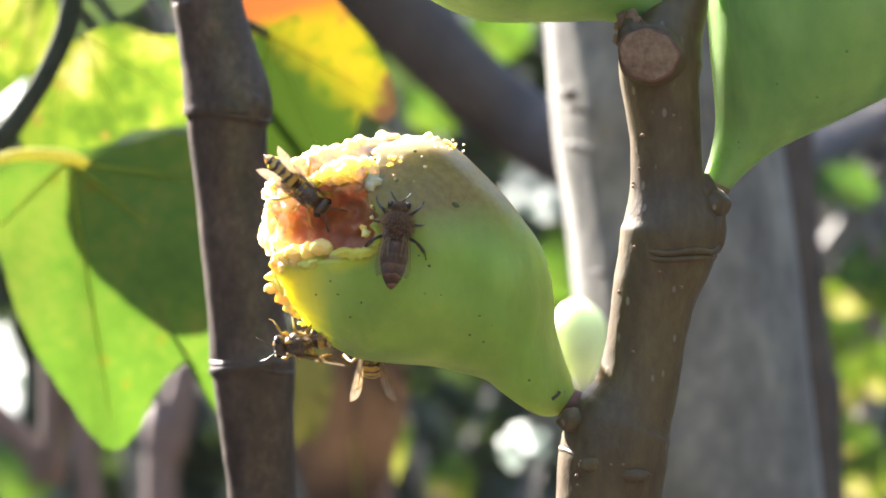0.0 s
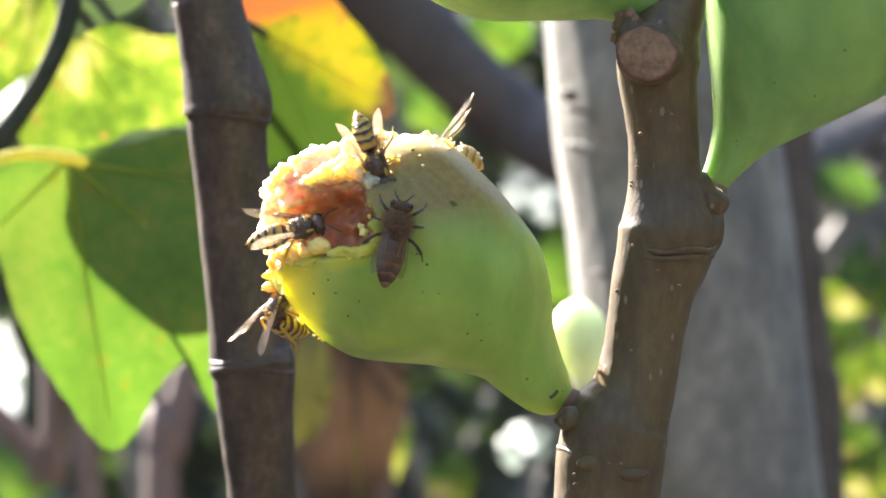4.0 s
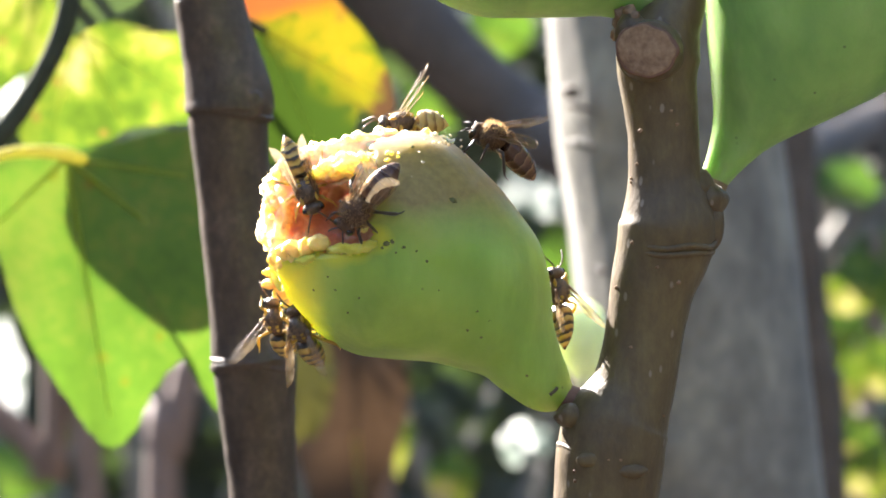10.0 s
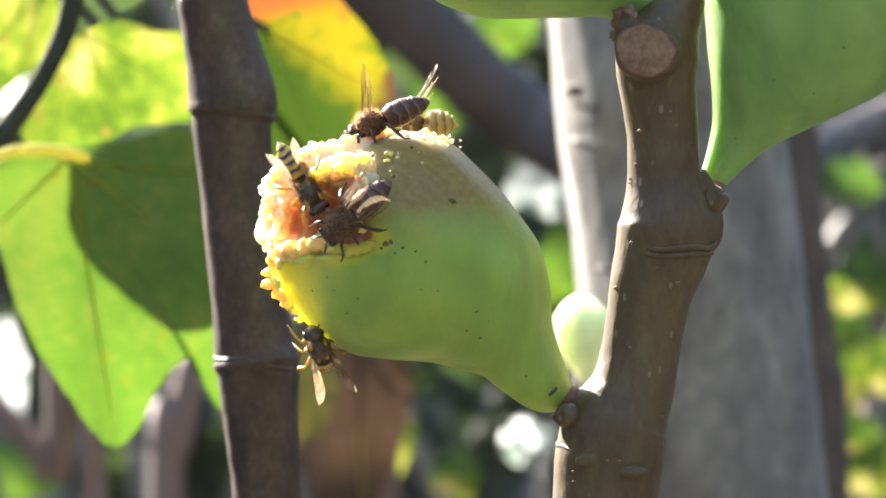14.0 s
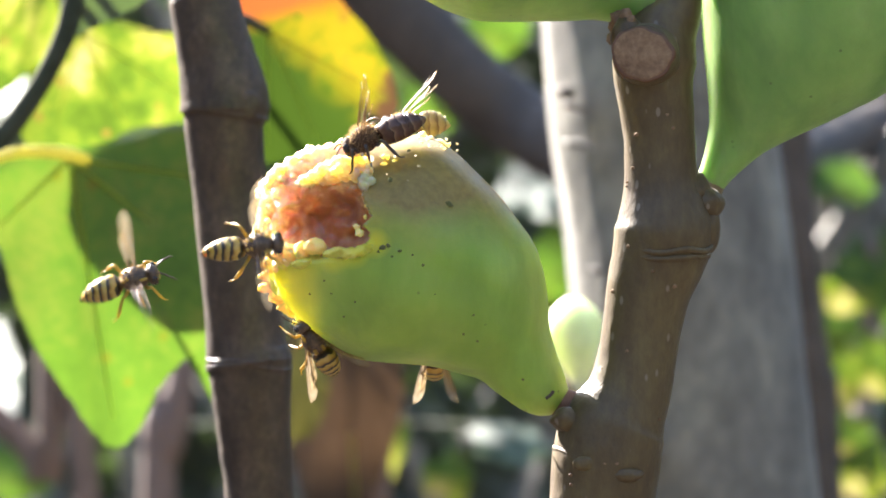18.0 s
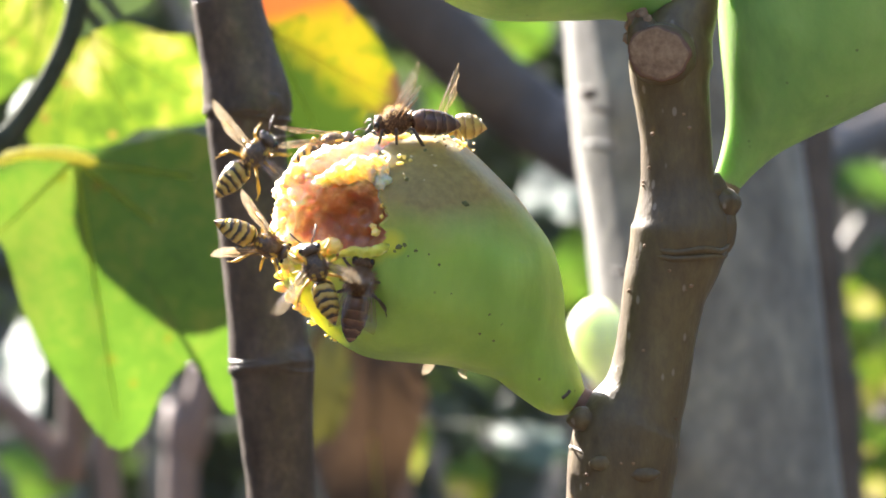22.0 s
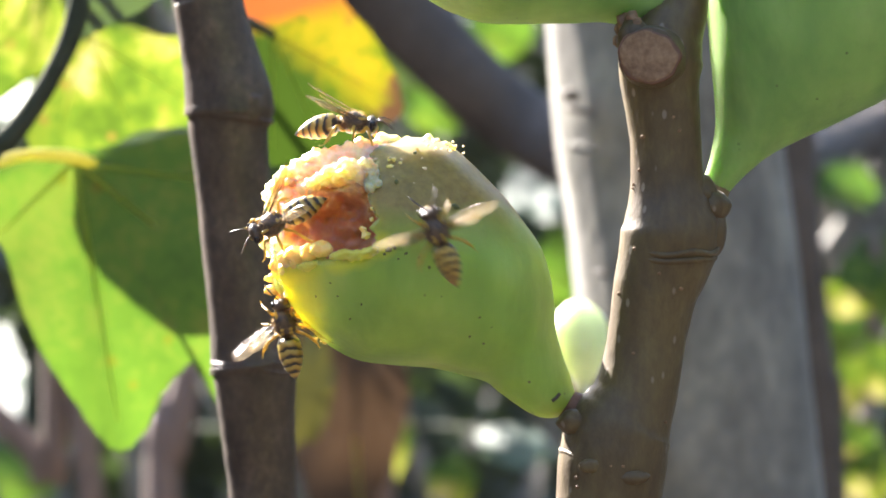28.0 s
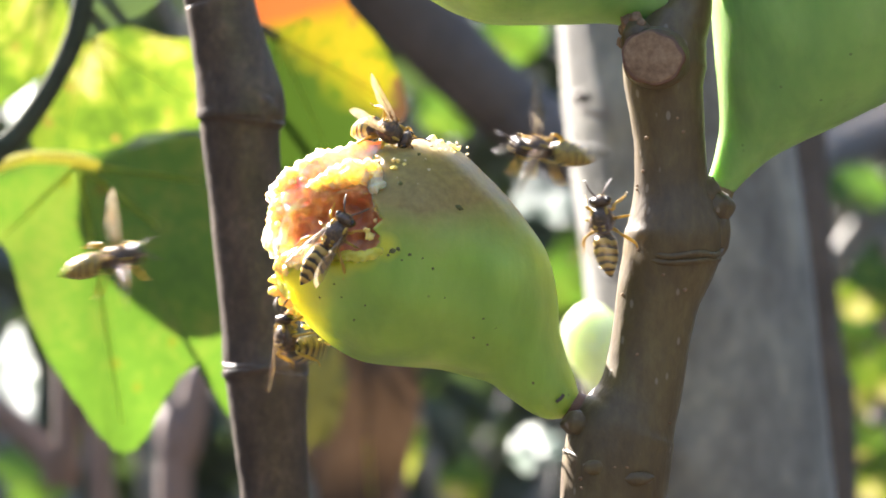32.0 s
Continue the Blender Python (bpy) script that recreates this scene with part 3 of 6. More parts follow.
def uneaten(u, v, y):
    n = 13 * noise.noise(Vector((u * 0.03, v * 0.03, y * 400))) + 7 * noise.noise(Vector((u * 0.09, v * 0.09, y * 900)))
    g = max(u - 657 - n, v - (447 + 0.12 * (657 - u) + n * 0.8))
    far = 545 if v < 440 else float(np.interp(y, (-0.0075, -0.0025), (545, 440)))
    end = far - (u - 990) * WAY[0] - (v - 707) * WAY[1] + n
    return g > 0 and end > 0


def bitten(u, v, y):
    """The eaten end has sunk: its upper side slopes down towards the open flesh."""
    if v < 400 and u < 800:
        f = float(np.interp(u, (450, 480, 550, 640, 700, 800), (0.78, 0.74, 0.76, 0.83, 0.87, 1.0)))
        v = 400 + (v - 400) * f
    return u, v, y


def build_eaten_fig():
    o = at(*NECK)
    t = thing("fig", o, "ripe green fig eaten open, showing orange-red flesh", "fig", "figs on the twig")
    ribs = lambda a, b: 1 + 0.012 * math.cos(9 * b + 0.004 * a) * min(1, a / 150) + 0.01 * noise.noise(Vector((math.cos(b) * 2, math.sin(b) * 2, a * 0.008)))
    rings = [[bitten(*p) for p in ring] for ring in fig_surface(NECK, WAY, 1.0, PROFILE, 180, ribs, 9)]
    bm = rings_to_bmesh(rings, o, keep=uneaten)
    bmesh.ops.solidify(bm, geom=bm.faces[:], thickness=0.0022)
    bmesh.ops.recalc_face_normals(bm, faces=bm.faces[:])
    part("skin", bm, skin_material("fig_skin_ripe", 0.0255, ((0.21, 0.36, 0.05), (0.29, 0.455, 0.07), (0.41, 0.55, 0.11))), t, "green fig skin, tan on its upper shoulder")

    inner = fig_surface(NECK, WAY, 1.0, PROFILE[5:], 230, lambda a, b: 0.90, 11)
    w, _ = fig_frame(NECK, WAY)
    out = []
    for ring in inner:
        row = []
        for u, v, y in ring:
            q = Vector((u * 0.022, v * 0.022, y * 0.022 / S))
            lump = 0.085 * noise.noise(q) + 0.125 * noise.noise(q * 1.9) + 0.05 * abs(noise.noise(q * 3.6)) + 0.01 * noise.noise(q * 9)
            inside = 0.0 if uneaten(u, v, y) else 1.0
            hole = math.exp(-((abs((u - 584) / 88)) ** 3 + (abs((v - 392) / 56)) ** 3)) if y < 0 else 0.0
            k = 1 + inside * (0.015 + lump * 1.4 * (1 - 0.35 * hole)) - 0.45 * hole
            ax = max(-560, min(0, (u - 990) * w.x * -1 + (v - 707) * w.y * -1))
            cu, cv = 990 - w.x * ax, 707 - w.y * ax
            if v > 452 and u < 600:
                k *= 1 - 0.34 * min(1.0, (v - 452) / 25) * min(1.0, (600 - u) / 50)
            row.append(bitten(cu + (u - cu) * (k + (0.0 if k >= 1 else hole * 0.45)), cv + (v - cv) * (k + (0.0 if k >= 1 else hole * 0.45)), y * k))
        out.append(row)
    part("flesh", rings_to_bmesh(out, o), flesh_material(), t, "moist orange-red fig pulp with cream rim")
    cream = surface("fig_crumb", ((0.3, (0.97, 0.59, 0.16)), (0.7, (0.99, 0.76, 0.30))), 500, 0.25, 0.5, 0.0003, sss=0.7, radius=(0.0016, 0.0011, 0.0004))
    rnd = random.Random(5)
    # smooth lumps on the lower lip, then small shreds
    lumps = [(572, 437, 17), (549, 445, 16), (530, 449, 19), (512, 455, 18), (494, 463, 16), (508, 473, 15), (528, 463, 13), (489, 490, 14), (484, 511, 12), (500, 504, 15), (504, 526, 14), (515, 545, 12), (496, 478, 13)]
    spots = [(612, 452, 8), (642, 449, 8), (668, 441, 9), (684, 434, 8), (650, 414, 8), (645, 404, 6)]
    peach = surface("fig_peach_crumb", ((0.3, (0.93, 0.56, 0.32)), (0.7, (0.98, 0.76, 0.50))), 500, 0.22, 0.5, 0.0003, sss=0.7, radius=(0.0016, 0.0011, 0.0005))
    rims = ((((506, 478), (494, 500), (504, 532), (524, 558)), 5, 5, 9, 6, cream), (((512, 318), (540, 294), (582, 278), (630, 268), (664, 264)), 5, 4, 9, 16, peach),
            (((492, 335), (487, 370), (490, 410)), 3, 4, 8, 6, peach), (((660, 340), (660, 360), (662, 390)), 3, 3, 6, 5, cream), (((528, 572), (552, 590), (580, 606)), 5, 2, 4, 3, cream),
            (((676, 300), (690, 286), (720, 268)), 4, 3, 5, 14, cream))
    crumbs = [(u, v, r, cream) for u, v, r in lumps + spots]
    for line, count, least, most, spread, tone in rims:
        way_ = spline([(u, v) for u, v in line], 8)
        for i in range(count):
            u, v = way_[rnd.randrange(len(way_))]
            crumbs.append((u + rnd.gauss(0, spread * 0.5), v + rnd.gauss(0, spread * 0.5), rnd.uniform(least, most), tone))
    for i, (u, v, r, tone) in enumerate(crumbs):
        uneven = 0.35 if i < len(lumps) else 0.6
        y = -fig_front(u, v, 0.95)
        bm = bmesh.new()
        bmesh.ops.create_icosphere(bm, subdivisions=4, radius=1)
        sh = Vector((rnd.uniform(0.85, 1.35), rnd.uniform(0.7, 1.0), rnd.uniform(0.7, 1.05)))
        sd = Vector((rnd.uniform(0, 99), 0, 0))
        for q in bm.verts:
            q.co = Vector((q.co.x * sh.x, q.co.y * sh.y, q.co.z * sh.z)) * r * S * (1 + uneven * (0.8 * noise.noise(q.co * 1.4 + sd) + 0.26 * noise.noise(q.co * 3.0 + sd) + 0.05 * noise.noise(q.co * 8 + sd)))
            q.co += at(u, v) - o + Vector((0, y, 0))
        part("flesh_crumb", bm, tone, t, "cream-yellow shred of flesh" if tone is cream else "moist peach-coloured bead of flesh")
    # the gnawed rim: unbroken lumpy ridges of glowing flesh
    glowing = surface("fig_rim_flesh", ((0.34, (0.88, 0.44, 0.25)), (0.5, (0.96, 0.64, 0.42)), (0.66, (0.98, 0.79, 0.60))), 260, 0.3, 0.5, 0.0003, sss=1.0, radius=(0.006, 0.0034, 0.0012))
    butter = surface("fig_inner_flesh", ((0.34, (0.80, 0.33, 0.17)), (0.5, (0.91, 0.48, 0.26)), (0.66, (0.95, 0.62, 0.38))), 260, 0.28, 0.5, 0.0003, sss=1.0, radius=(0.014, 0.0085, 0.0026))
    for tone, f, label, path in ((glowing, 0.72, "lumpy peach rim of gnawed flesh", ((500, 428, 9), (492, 405, 11), (491, 368, 14), (498, 336, 17), (518, 314, 20), (548, 298, 24), (586, 284, 26), (630, 274, 26), (668, 264, 22), (716, 257, 15), (764, 254, 11), (806, 259, 5))),
                              (butter, 0.97, "glowing orange-yellow ridge of flesh", ((540, 330, 6), (566, 318, 14), (600, 310, 20), (634, 304, 23), (656, 302, 20), (662, 316, 12), (660, 336, 7), (656, 352, 3)))):
        bm = tube([(*(at(u, v) - o + Vector((0, -fig_front(u, v, f), 0))), r * S) for u, v, r in path], 56, 14)
        bm.normal_update()
        for q in bm.verts:
            c = q.co * (1 / S)
            q.co += q.normal * S * (11 * noise.noise(c * 0.035) + 8 * noise.noise(c * 0.08) + 3.5 * noise.noise(c * 0.19))
        part("flesh_rim", bm, tone, t, label)
    # very bright yellow stands in for sun shining through the lip
    torn = surface("torn_skin", ((0.3, (0.97, 0.84, 0.06)), (0.7, (0.99, 0.95, 0.16))), 300, 0.35, 0.5, 0.0003, sss=1.0, radius=(0.012, 0.010, 0.002))
    for pts, half in ((((586, 452), (606, 447), (628, 449), (650, 446), (666, 442), (674, 438)), 11), (((488, 488), (496, 506), (504, 524)), 9), (((530, 468), (548, 470), (566, 462)), 9)):
        bm = bmesh.new()
        line = spline([(u, v, 0) for u, v in pts], 5)
        grid = []
        for i, (u, v, _) in enumerate(line):
            taper = math.sin(math.pi * (0.12 + 0.76 * i / (len(line) - 1)))
            row = []
            for j in range(7):
                e = (j / 3 - 1) * half * taper * (1 + 0.5 * noise.noise(Vector((u * 0.11, v * 0.11, j * 0.7))))
                wide = abs(pts[-1][0] - pts[0][0]) > abs(pts[-1][1] - pts[0][1])
                uu, vv = (u, v + e) if wide else (u + e, v)
                curl = 0.0005 * noise.noise(Vector((u * 0.2, v * 0.2, j * 2))) + 0.0006 * (1 - (j / 3 - 1) ** 2) + 0.0004 * noise.noise(Vector((u * 0.08, v * 0.08, j)))
                row.append(bm.verts.new(at(uu, vv) - o + Vector((0, -fig_front(uu, vv, 1.035) - curl, 0))))
            grid.append(row)
        for r0, r1 in zip(grid, grid[1:]):
            for j in range(6):
                bm.faces.new((r0[j], r1[j], r1[j + 1], r0[j + 1]))
        bmesh.ops.solidify(bm, geom=bm.faces[:], thickness=0.0003)
        part("torn_skin", bm, torn, t, "shred of torn skin, backlit yellow glow in its colour")
    dark = surface("fig_speck", ((0.3, (0.07, 0.075, 0.025)), (0.7, (0.14, 0.14, 0.045))), 900, 0.6, 0.3, 0.0002)
    grains = [(664 + 90 * rnd.random() ** 2, rnd.uniform(262, 330), rnd.uniform(1.2, 3.4)) for i in range(9)] + [(rnd.uniform(740, 830), rnd.uniform(246, 268), rnd.uniform(1.4, 3.0)) for i in range(12)]
    specks = [(690, 440, 5), (683, 447, 3), (742, 452, 2), (562, 520, 2.5), (606, 466, 2.5), (672, 472, 2), (548, 545, 2.5), (806, 364, 6), (868, 572, 3), (706, 455, 2), (657, 300, 3),
              (578, 556, 2), (700, 436, 4), (720, 446, 3), (634, 478, 2.5), (652, 500, 2), (600, 520, 2), (622, 560, 2), (760, 470, 2.5), (780, 520, 2), (830, 590, 3), (846, 556, 5), (703, 322, 4), (735, 270, 3), (870, 480, 2), (642, 534, 2), (588, 497, 2)]
    glaze = surface("sugar_glaze", ((0.3, (0.45, 0.33, 0.17)), (0.7, (0.66, 0.52, 0.32))), 900, 0.25, 0.3, 0.0002, sss=0.5, radius=(0.002, 0.0015, 0.001))
    for pts, nm, mt, lb in ((grains, "sugar_grain", glaze, ""), (specks, "skin_speck", dark, "dark speck")):
        for u, v, r in pts:
            bm = bmesh.new()
            bmesh.ops.create_icosphere(bm, subdivisions=1, radius=1)
            sd = Vector((u, v, 0))
            y = -fig_front(u, v, 1.0)
            for q in bm.verts:
                q.co = Vector((q.co.x * 1.2, q.co.y * (0.7 if nm == "sugar_grain" else 0.15), q.co.z)) * r * S * (1 + 0.9 * noise.noise(q.co * 1.3 + sd)) + at(u, v) - o + Vector((0, y, 0))
            part(nm, bm, mt, t, lb)
    part("pedicel", tube([(*(at(u, v) - o), r * S) for u, v, r in ((988, 702, 24), (1000, 711, 27), (1016, 719, 28), (1040, 723, 27), (1070, 722, 24))], 24, 5, 0.05, 250), scar_rim, t, "short reddish brown stalk")
    for (u0, v0), (u1, v1) in (((976, 706), (990, 692)),):
        y = -fig_front(u0, v0, 1.0) - 0.0002
        part("skin_crack", tube([(*(at(a, b) - o + Vector((0, y, 0))), 3 * S) for a, b in ((u0, v0), ((u0 + u1) / 2 + 2, (v0 + v1) / 2), (u1, v1))], 8, 3), bark_shade, t, "dark crack near the stalk")
    SWAYS.append(t)


def fig_front(u, v, f=1.0):
    """How far the fig's near side stands before its axis at u, v (metres)."""
    w, n = fig_frame(NECK, WAY)
    q = Vector((u - NECK[0], v - NECK[1]))
    a, side = q.dot(w), q.dot(n)
    r = float(np.interp(a, [p[0] for p in PROFILE], [p[1] for p in PROFILE]))
    c = float(np.interp(a, [p[0] for p in PROFILE], [p[2] for p in PROFILE]))
    return math.sqrt(max((r * f) ** 2 - (side - c) ** 2, 0)) * S


def build_other_figs():
    green = skin_material("fig_skin_unripe", glow=(0.0045, 0.006, 0.0025))
    big = ((0, 25, 0), (30, 31, 0), (60, 40, 0), (100, 56, 0), (150, 88, 0), (200, 124, 0), (250, 158, 0), (300, 190, 0), (400, 235, 0), (500, 245, 0), (600, 215, 0), (680, 150, 0), (740, 60, 0), (752, 5, 0))
    wide = tuple((a, r, c * 0.3) for a, r, c in PROFILE)
    for neck, way, scale, d, shape, label, stalk_length in (((1268, 330), (0.50, -0.866), 1.0, D + 0.006, big, "large unripe green fig beside the pruning scar", 0.0042),
                                       ((1188, 22), (-0.88, -0.475), 0.9, D + 0.002, wide, "unripe green fig hanging at the top of the twig", 0.0012)):
        o = at(*neck, D) + Vector((0, d - D, 0))
        t = thing("fig", o, label, "fig", "figs on the twig")
        part("skin", rings_to_bmesh(fig_surface(neck, way, scale, shape, 96, None, 6), o, d), green, t)
        w, n = fig_frame(neck, way)
        a = at(*neck) - o + Vector((0, d - D, 0))
        back = Vector((-w.x, 0, w.y)) * stalk_length
        part("pedicel", tube([(*(a - back * 0.5), 0.0018), (*a, 0.0022), (*(a + back * 0.5), 0.0026), (*(a + back * 1.0), 0.0030), (*(a + back * 1.8), 0.0026)], 20, 4, 0.05, 250), pedicel_mat, t, "short brown stalk")
        SWAYS.append(t)
    neck = (1034, 697)
    o = at(*neck, 1.15)
    t = thing("fig", o, "small pale green fig behind the twig", "fig", "figs on the tree")
    rows = [(r[0], r[1], 0) for r in PROFILE]
    bm = rings_to_bmesh(fig_surface((784, 441), (-0.10, -1), 0.255, rows, 48, None, 5), at(784, 441))
    for v in bm.verts:
        v.co *= 1.15 / D
    part("skin", bm, skin_material("fig_skin_pale", None, ((0.50, 0.60, 0.34), (0.63, 0.70, 0.46), (0.74, 0.78, 0.58)), (0.014, 0.014, 0.010)), t)
    part("pedicel", tube([(0, 0, 0.001, 0.003), (0.004, 0.03, -0.004, 0.003), (0.012, 0.11, -0.012, 0.004), (0.02, 0.15, -0.02, 0.004)], 14, 5, 0.05, 200), pedicel_mat, t, "thin stalk")


# ---- leaves ----
vein_mat = surface("leaf_vein", ((0.3, (0.3, 0.34, 0.08)), (0.7, (0.42, 0.44, 0.14))), 200, 0.5, 0.2, 0.0003, thin=0.75, thin_tint=(0.7, 0.8, 0.15))
petiole_mat = surface("petiole", ((0.3, (0.028, 0.036, 0.022)), (0.7, (0.07, 0.075, 0.05))), 200, 0.85, 0.2, 0.0003, spec=0.1)
stalk_mat = surface("leaf_stalk", ((0.3, (0.4, 0.38, 0.08)), (0.7, (0.6, 0.55, 0.16))), 200, 0.45, 0.2, 0.0003, thin=0.4, thin_tint=(0.8, 0.75, 0.2))


def add_leaf(t, outline, centre, d, mat, label="", veins=(), seed=0.0, cup=0.006, wave=0.003, lean=(0, 0), thick=0.22):
    """A leaf as a part of t: its blade, with the veins under it."""
    o = t.location
    b = part("leaf", blade(outline, centre, d, o, 12, cup, wave, seed, lean), mat, t, label)
    k = S * d / D
    c = at(*centre, d) - o
    for tip in veins:
        pts = []
        for f in (0.0, 0.25, 0.5, 0.75, 0.95):
            p = Vector(((tip[0] - centre[0]) * k * f, 0, (centre[1] - tip[1]) * k * f))
            p.y = p.x * lean[0] + p.z * lean[1] - 0.0002 + cup * f * f * 0.4
            pts.append((*(c + p), (thick - thick * 0.8 * f) * 0.001))
        part("vein", tube(pts, 8, 4), vein_mat, b)
    return b


def stalk(t, rows, mat, name="petiole", label=""):
    part(name, tube([(*(at(u, v, d) - t.location), w / 2 * S * d / D) for u, v, d, w in rows], 16, 6, 0.03, 100), mat, t, label)


def build_leaves():
    t = thing("leafy_shoot", at(120, 285, 1.10), "leafy fig shoot with large backlit green leaves", "shoot")
    add_leaf(t, ((-60, 300), (20, 268), (90, 262), (150, 262), (230, 250), (330, 236), (430, 300), (470, 420), (455, 560), (440, 690), (392, 735), (362, 700), (338, 642), (300, 662), (262, 722), (240, 768),
                 (205, 798), (168, 782), (120, 715), (70, 640), (22, 540), (-10, 440), (-70, 380)), (120, 285), 1.10, leaf_green, "large green leaf half in shade", ((350, 470), (200, 770), (430, 330), (-20, 420)), 1.3, 0.006, 0.003, thick=0.5)
    stalk(t, ((152, 288, 1.096, 18), (120, 278, 1.092, 24), (70, 273, 1.09, 22), (20, 276, 1.088, 20), (-40, 296, 1.07, 22)), stalk_mat, "petiole", "sunlit yellow leaf stalk")
    add_leaf(t, ((60, 110), (120, 60), (200, 40), (280, 62), (350, 70), (380, 150), (350, 215), (290, 225), (230, 232), (170, 268), (100, 270), (40, 262), (30, 190)), (140, 60), 1.16, leaf_yellow_green, "yellow-green leaf", ((90, 250), (220, 225), (340, 190)), 4.1, 0.008, 0.004)
    # added out of view, cut to cast the large leaf's shadow
    add_leaf(t, ((-326, -206), (-312, -110), (-262, -26), (-182, 44), (-120, 82), (-52, 84), (6, 50), (40, -40), (30, -170), (-40, -250), (-140, -268), (-240, -256)),
             (-92, -87), 1.165, leaf_yellow_green, "yellow-green leaf mostly out of view, added as shadow caster", ((10, 20), (-80, 80), (-290, -150)), 7.7, 0.004, 0.003)
    add_leaf(t, ((-70, -50), (40, -60), (92, -10), (108, 55), (84, 112), (40, 140), (-10, 176), (-70, 190)), (70, -30), 1.25, leaf_yellow_green, "yellow-green leaf", ((20, 140), (-40, 90)), 3.4, 0.006, 0.004)
    stalk(t, ((70, -30, 1.248, 16), (90, -200, 1.2, 16), (150, -200, 1.1, 16), (140, -60, 1.06, 18)), petiole_mat)
    # the tip leaf's shade comes from the darker foliage colour
    add_leaf(t, ((108, -50), (200, -70), (262, -20), (240, 14), (196, 36), (154, 58), (122, 62)), (140, 10), 1.07, foliage, "small green leaf at the shoot tip, shade in its colour", (), 2.2, 0.004, 0.002)
    stalk(t, ((140, -60, 1.06, 30), (126, 10, 1.06, 38), (114, 60, 1.06, 38), (88, 118, 1.06, 36), (58, 170, 1.06, 36), (12, 232, 1.06, 40), (-70, 310, 1.06, 44), (-300, 600, 1.08, 60), (-500, 4000, 1.2, 120), (-520, 13400, 1.2, 160)), petiole_mat, "stem", "dark green shoot stem")
    stalk(t, ((-92, -87, 1.163, 20), (60, -90, 1.12, 20), (138, -50, 1.06, 20)), petiole_mat)
    stalk(t, ((140, 60, 1.158, 20), (136, 30, 1.11, 20), (128, 0, 1.06, 20)), petiole_mat)
    LEAVES.append((t, 1.10))
    t = thing("autumn_leaf", at(470, 60, 1.12), "yellowing fig leaf with orange and brown edges", "leaf")
    add_leaf(t, ((430, -120), (560, -60), (600, 5), (640, 50), (672, 96), (694, 150), (700, 196), (672, 214), (640, 200), (630, 236), (590, 262), (520, 280), (460, 285), (420, 180), (400, 40)), (470, 60), 1.12, leaf_autumn, "", ((680, 180), (560, 260), (470, 270)), 5.5, 0.004, 0.002)
    stalk(t, ((470, 60, 1.118, 16), (440, 44, 1.06, 18), (412, 34, 0.97, 20), (392, 28, 0.92, 22)), petiole_mat)
    LEAVES.append((t, 1.12))


def far_leaf(label, u, v, w, h, d, mat, tilt=(0, 0), spin=0.0, seed=1.0):
    """One leaf of the bushes behind, hung on a thin stalk."""
    pts = []
    for i in range(16):
        a = 2 * math.pi * i / 16
        x, z = math.cos(a) * w / 2, math.sin(a) * h / 2 * (1 + 0.22 * math.sin(3 * a + seed) + 0.14 * math.sin(5 * a + 2 * seed))
        pts.append((u + x * math.cos(spin) - z * math.sin(spin), v + x * math.sin(spin) + z * math.cos(spin)))
    t = thing("bush_leaf", at(u, v, d), label, "leaf", "leaves of the bushes behind")
    add_leaf(t, pts, (u, v), d, mat, "", (), seed, 0.009 if mat is leaf_pale else 0.004, 0.012 if mat is leaf_pale else 0.004, tilt)
    stalk(t, ((u, v, d + 0.002, 10), (u + 20, v - h * 0.6, d + 0.1, 9), (u + 30, v - h * 0.2, d + 0.6, 9), (u + 30, v + h, max(d + 0.9, 3.3), 9)), petiole_mat)
    return t


